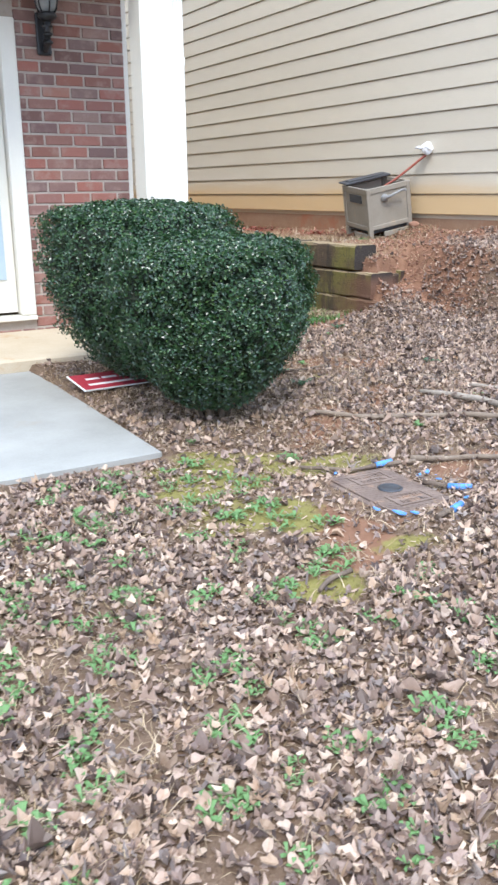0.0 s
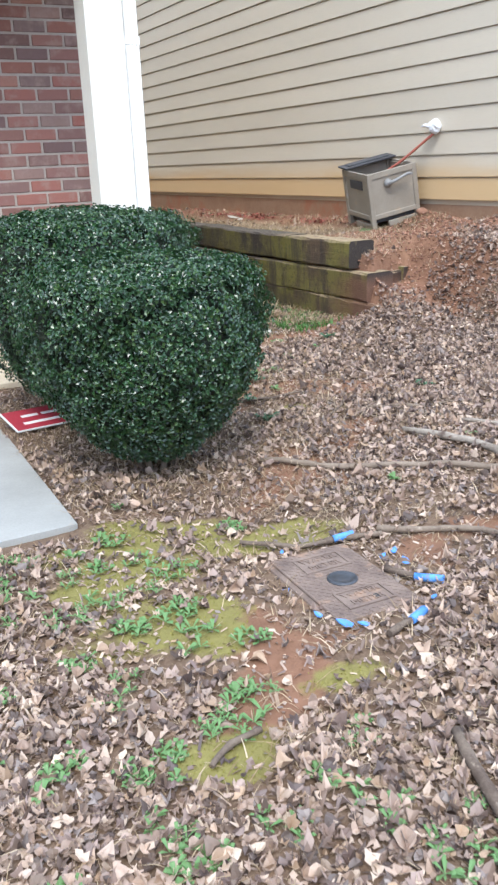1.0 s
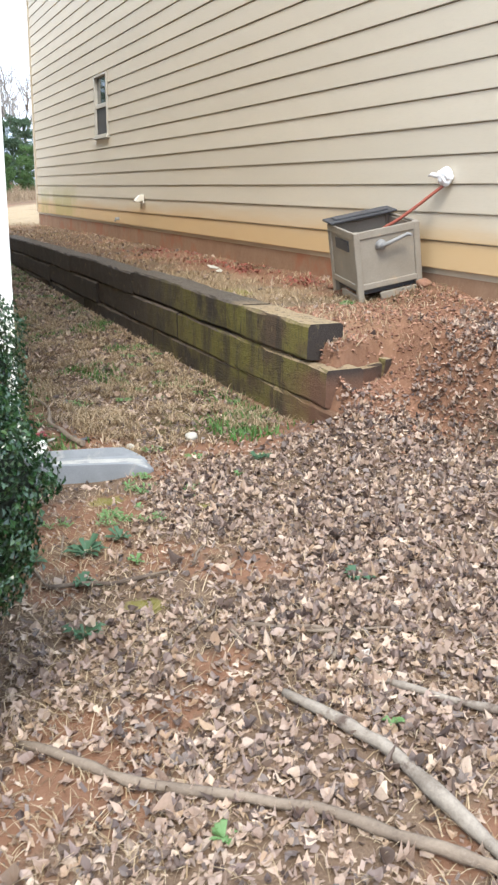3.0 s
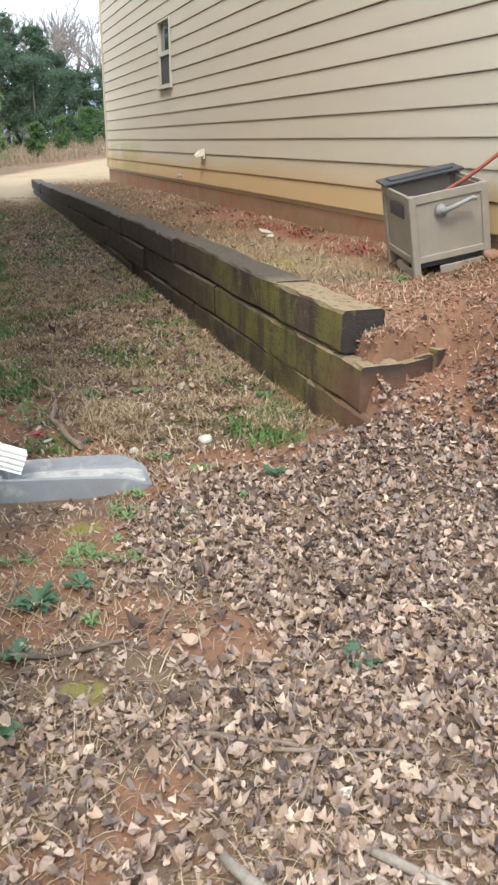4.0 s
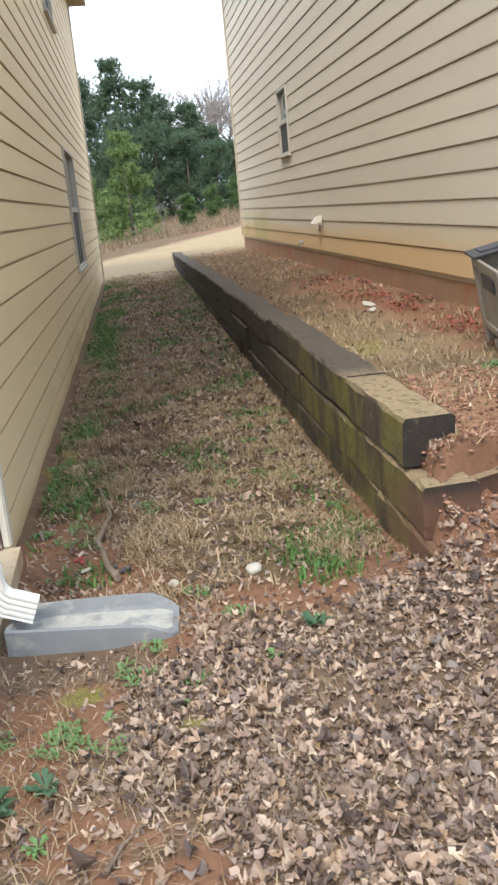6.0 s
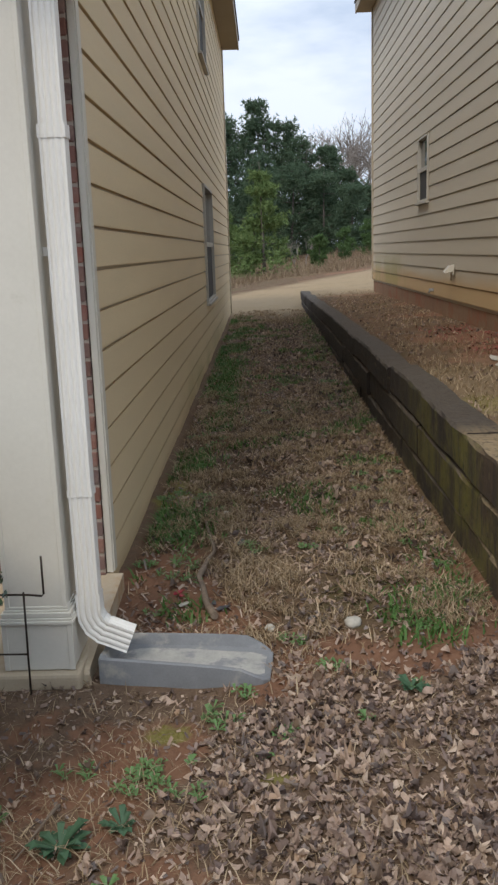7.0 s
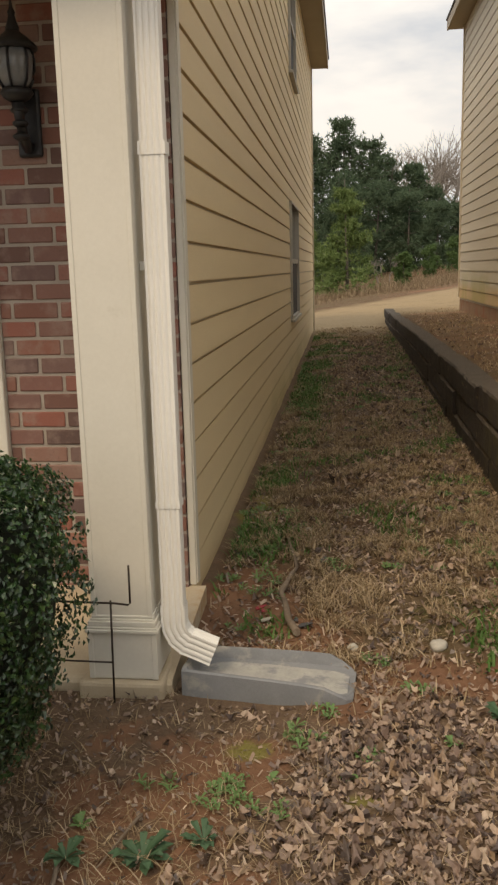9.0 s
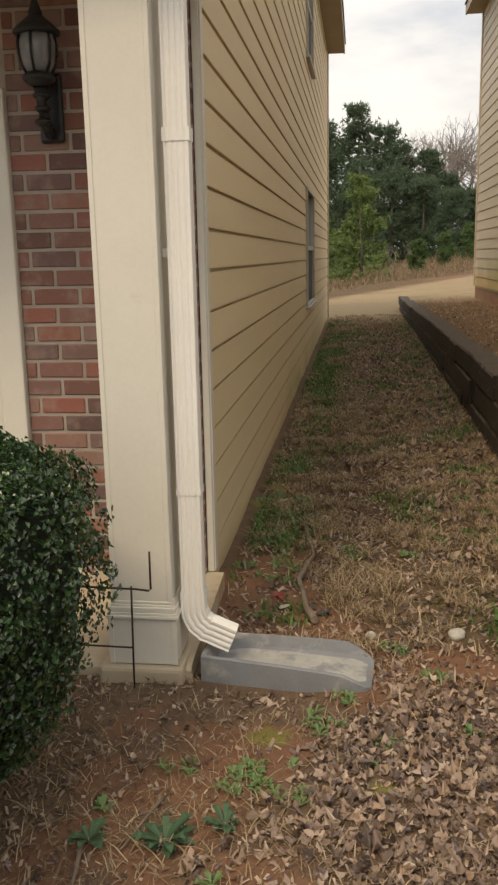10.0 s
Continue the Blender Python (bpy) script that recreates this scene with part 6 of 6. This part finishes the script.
def evergreen(at, tall, spread, seed, material, label, clumps, bare=0.12, round_top=False, name="evergreen_tree"):
    r = np.random.default_rng(seed)
    g = float(ground_z(at[0], at[1]))
    root = empty(name, (at[0], at[1], g), label, "tree")
    lean = r.normal(0, 0.02, 2)
    trunk = part("trunk", tube(bmesh.new(), [(lean[0] * tall * f, lean[1] * tall * f, tall * f - 0.1) for f in (0, 0.3, 0.6, 0.97)], [0.018 * tall, 0.014 * tall, 0.008 * tall, 0.002 * tall], 8), M_TRUNK, root)
    limbs = bmesh.new()
    cs, sz = [], []
    whorls = max(7, int(tall * 1.5))
    for w in range(whorls):
        f = bare + (0.97 - bare) * (w + r.uniform(-0.2, 0.2)) / whorls
        shape = (1 - (f - bare) / (1 - bare)) ** (0.45 if round_top else 1.0)
        if round_top:
            shape *= min(1.0, 0.45 + (f - bare) * 2.2)
        for q in range(int(r.integers(4, 7))):
            ang = r.uniform(0, 6.2832)
            ln = spread * shape * r.uniform(0.55, 1.15) + 0.05 * tall * 0.2
            rise = r.uniform(-0.05, 0.35)
            tip = np.array([ln * math.cos(ang), ln * math.sin(ang), tall * f + ln * rise])
            foot = np.array([lean[0] * tall * f, lean[1] * tall * f, tall * f])
            tube(limbs, [foot, (foot + tip) / 2 + (0, 0, -0.03 * ln), tip], [0.0045 * tall, 0.003 * tall, 0.001 * tall], 5)
            m = max(2, int(clumps / (whorls * 5)))
            fr = r.uniform(0.1, 1.0, m) ** 0.6
            p = foot + (tip - foot) * fr[:, None] + r.normal(0, 0.15 * ln + 0.012 * tall, (m, 3)) * (1, 1, 0.9)
            cs.append(p)
            sz.append(np.full(m, 0.016 * tall + 0.10) * r.uniform(0.7, 1.3, m))
    tagged(part("limb_work", limbs, M_TRUNK, trunk), kind="stuff")
    v, f_ = needle_clumps(np.concatenate(cs), np.concatenate(sz), 12, seed + 1)
    soup("crown", v.tolist(), f_.tolist(), material, root)


def bare_tree(at, tall, seed):
    r = random.Random(seed)
    g = float(ground_z(at[0], at[1]))
    root = empty("bare_tree", (at[0], at[1], g), "leafless grey winter tree behind the field", "tree")
    trunk, twigs = bmesh.new(), bmesh.new()

    def grow(p, d, ln, rad, depth):
        mid = p + d * ln * 0.5 + Vector((r.gauss(0, 0.04), r.gauss(0, 0.04), 0)) * ln
        end = p + d * ln
        tube(trunk if depth < 1 else twigs, [p, mid, end], [rad, rad * 0.85, rad * 0.65], 6 if depth < 2 else 4, False)
        if depth >= 5:
            return
        for _ in range(3 if depth < 4 else 2):
            nd = (d + Vector((r.gauss(0, 0.42), r.gauss(0, 0.42), r.gauss(0.12, 0.22)))).normalized()
            grow(p + d * ln * r.uniform(0.55, 1.0), nd, ln * r.uniform(0.58, 0.8), rad * 0.6, depth + 1)

    grow(Vector((0, 0, -0.1)), Vector((0.02, 0, 1)).normalized(), tall * 0.34, tall * 0.014, 0)
    part("trunk", trunk, M_GREYBARK, root)
    part("branch_work", twigs, M_GREYBARK, root)


PINE_WORDS = "tall dark green pine at the wood's edge"
for n, (x_, y_, tall, wide) in enumerate(((-1.6, 57, 10.8, 2.6), (0.7, 58, 11.6, 2.4), (2.2, 57, 10.0, 2.2), (3.6, 56, 8.4, 2.0), (5.3, 58, 8.0, 1.7), (6.8, 56, 5.8, 1.6), (8.1, 56, 4.8, 1.5), (0.2, 51, 7.2, 2.2), (2.4, 50, 6.6, 2.2), (4.4, 50, 5.6, 2.0), (-4.2, 56, 11.0, 2.8), (-7.5, 57, 12.0, 2.8), (9.6, 57, 5.0, 1.8), (-11, 60, 13, 3.0), (-2.4, 49, 6.4, 2.2), (6.0, 49, 4.4, 1.7), (42, 30, 9, 3.0), (46, 36, 10, 3.0))):
    evergreen((x_, y_), tall * 0.93, wide, 100 + n, M_PINE, PINE_WORDS, 2500 if x_ < 15 else 700, 0.03, True)
evergreen((0.75, 33.0), 4.9, 1.45, 140, M_YOUNGPINE, "young light green pine in the dry field", 1900, 0.03)
evergreen((-0.9, 35.5), 3.2, 1.1, 141, M_YOUNGPINE, "young light green pine in the dry field", 1300, 0.03)
for n, (x_, y_, tall, wide) in enumerate(((3.15, 34.5, 1.55, 0.55), (4.9, 41.0, 1.7, 0.55), (6.3, 42, 2.0, 0.7), (7.7, 43, 2.4, 0.8), (-3.5, 38, 2.6, 1.0))):
    evergreen((x_, y_), tall, wide, 150 + n, M_CEDAR, "small rounded green cedar in the dry field", 800, 0.02, True, "cedar_shrub")
for n, (x_, y_, tall) in enumerate(((5.0, 66, 10.5), (7.2, 64, 10.0), (9.4, 68, 11.5), (6.4, 72, 12), (11.5, 66, 11), (3.4, 70, 11), (8.4, 61, 8.5), (10.4, 63, 10), (5.9, 68, 12), (8.0, 70, 12), (34, 20, 9), (38, 24, 10), (36, 28, 9))):
    bare_tree((x_, y_), tall, 170 + n)
for n, (x_, y_) in enumerate(((2.1, 36.5), (2.7, 37.5), (-0.2, 38.0))):
    bare_tree((x_, y_), 1.9, 190 + n)

r = np.random.default_rng(91)
n = 80000
x, y = r.uniform(-9, 13, n), r.uniform(23, 50, n)
far_edge = y - (24.5 + 0.95 * np.clip(x, -3, 12)) - 1.6 * value_noise(x * 0.9, y * 0.4, 93)
keep = (far_edge > 0) & (r.uniform(0, 1, n) < (0.15 + 0.85 * step(-0.5, 0.5, value_noise(x * 0.8, y * 0.8, 92))) * step(0, 3.5, far_edge))
x, y = x[keep], y[keep]
short = r.uniform(0, 1, len(x)) < 0.55
blades("tall_dry_grass", M_FARGRASS, x[short], y[short], r, 0.19, 0.010, 1.5, "pale dry grass at the field's edge", "grass")
blades("tall_dry_grass", M_FARGRASS, x[~short], y[~short], r, 0.40, 0.006, 1.0, "tall pale dry grass stalks at the field's edge", "grass")

# ---- bricks ----
def brick_shapes(w, material):
    out = []
    for s in range(3):
        rr = random.Random(300 + s)
        bm = bmesh.new()
        box(bm, (0, 0, 0), (w, 0.05, 0.065), 0.0)
        bmesh.ops.bevel(bm, geom=bm.edges[:], offset=0.004, segments=1, affect="EDGES")
        for v_ in bm.verts:
            v_.co += Vector((rr.uniform(-1, 1) * 0.0015, rr.uniform(-1, 1) * 0.0015, rr.uniform(-1, 1) * 0.0015))
        me = bpy.data.meshes.new("brick")
        bm.to_mesh(me)
        bm.free()
        me.materials.append(material)
        out.append(me)
    return out


def lay_bricks(parent, x_from, x_to, z0, z1, face=BRICK_Y, material=M_BRICK):
    full, gap, course = 0.196, 0.015, 0.080
    shapes = {}
    rr = random.Random(9)
    z_, row = z0, 0
    while z_ < z1:
        x_ = x_to
        first = full if row % 2 else full / 2 - gap / 2
        while x_ > x_from + 0.02:
            w = min(first, x_ - x_from)
            key = round(w, 3)
            if key not in shapes:
                shapes[key] = brick_shapes(w, material)
            ob = new("brick", rr.choice(shapes[key]))
            ob.parent = parent
            ob.matrix_basis = pose(x_ - w, face + rr.uniform(-0.0015, 0.0015), z_)
            x_ -= w + gap
            first = full
        z_ += course
        row += 1


lay_bricks(wall_front, DOOR_X + 0.004, -0.037, 0.030, 2.75)
lay_bricks(wall_front, -2.0, DOOR_X - 0.012, 0.030, 0.11)
lay_bricks(wall_right_front, 3.055, 4.3, 0.84, 3.0, R_FRONT - 0.006, M_PALEBRICK)
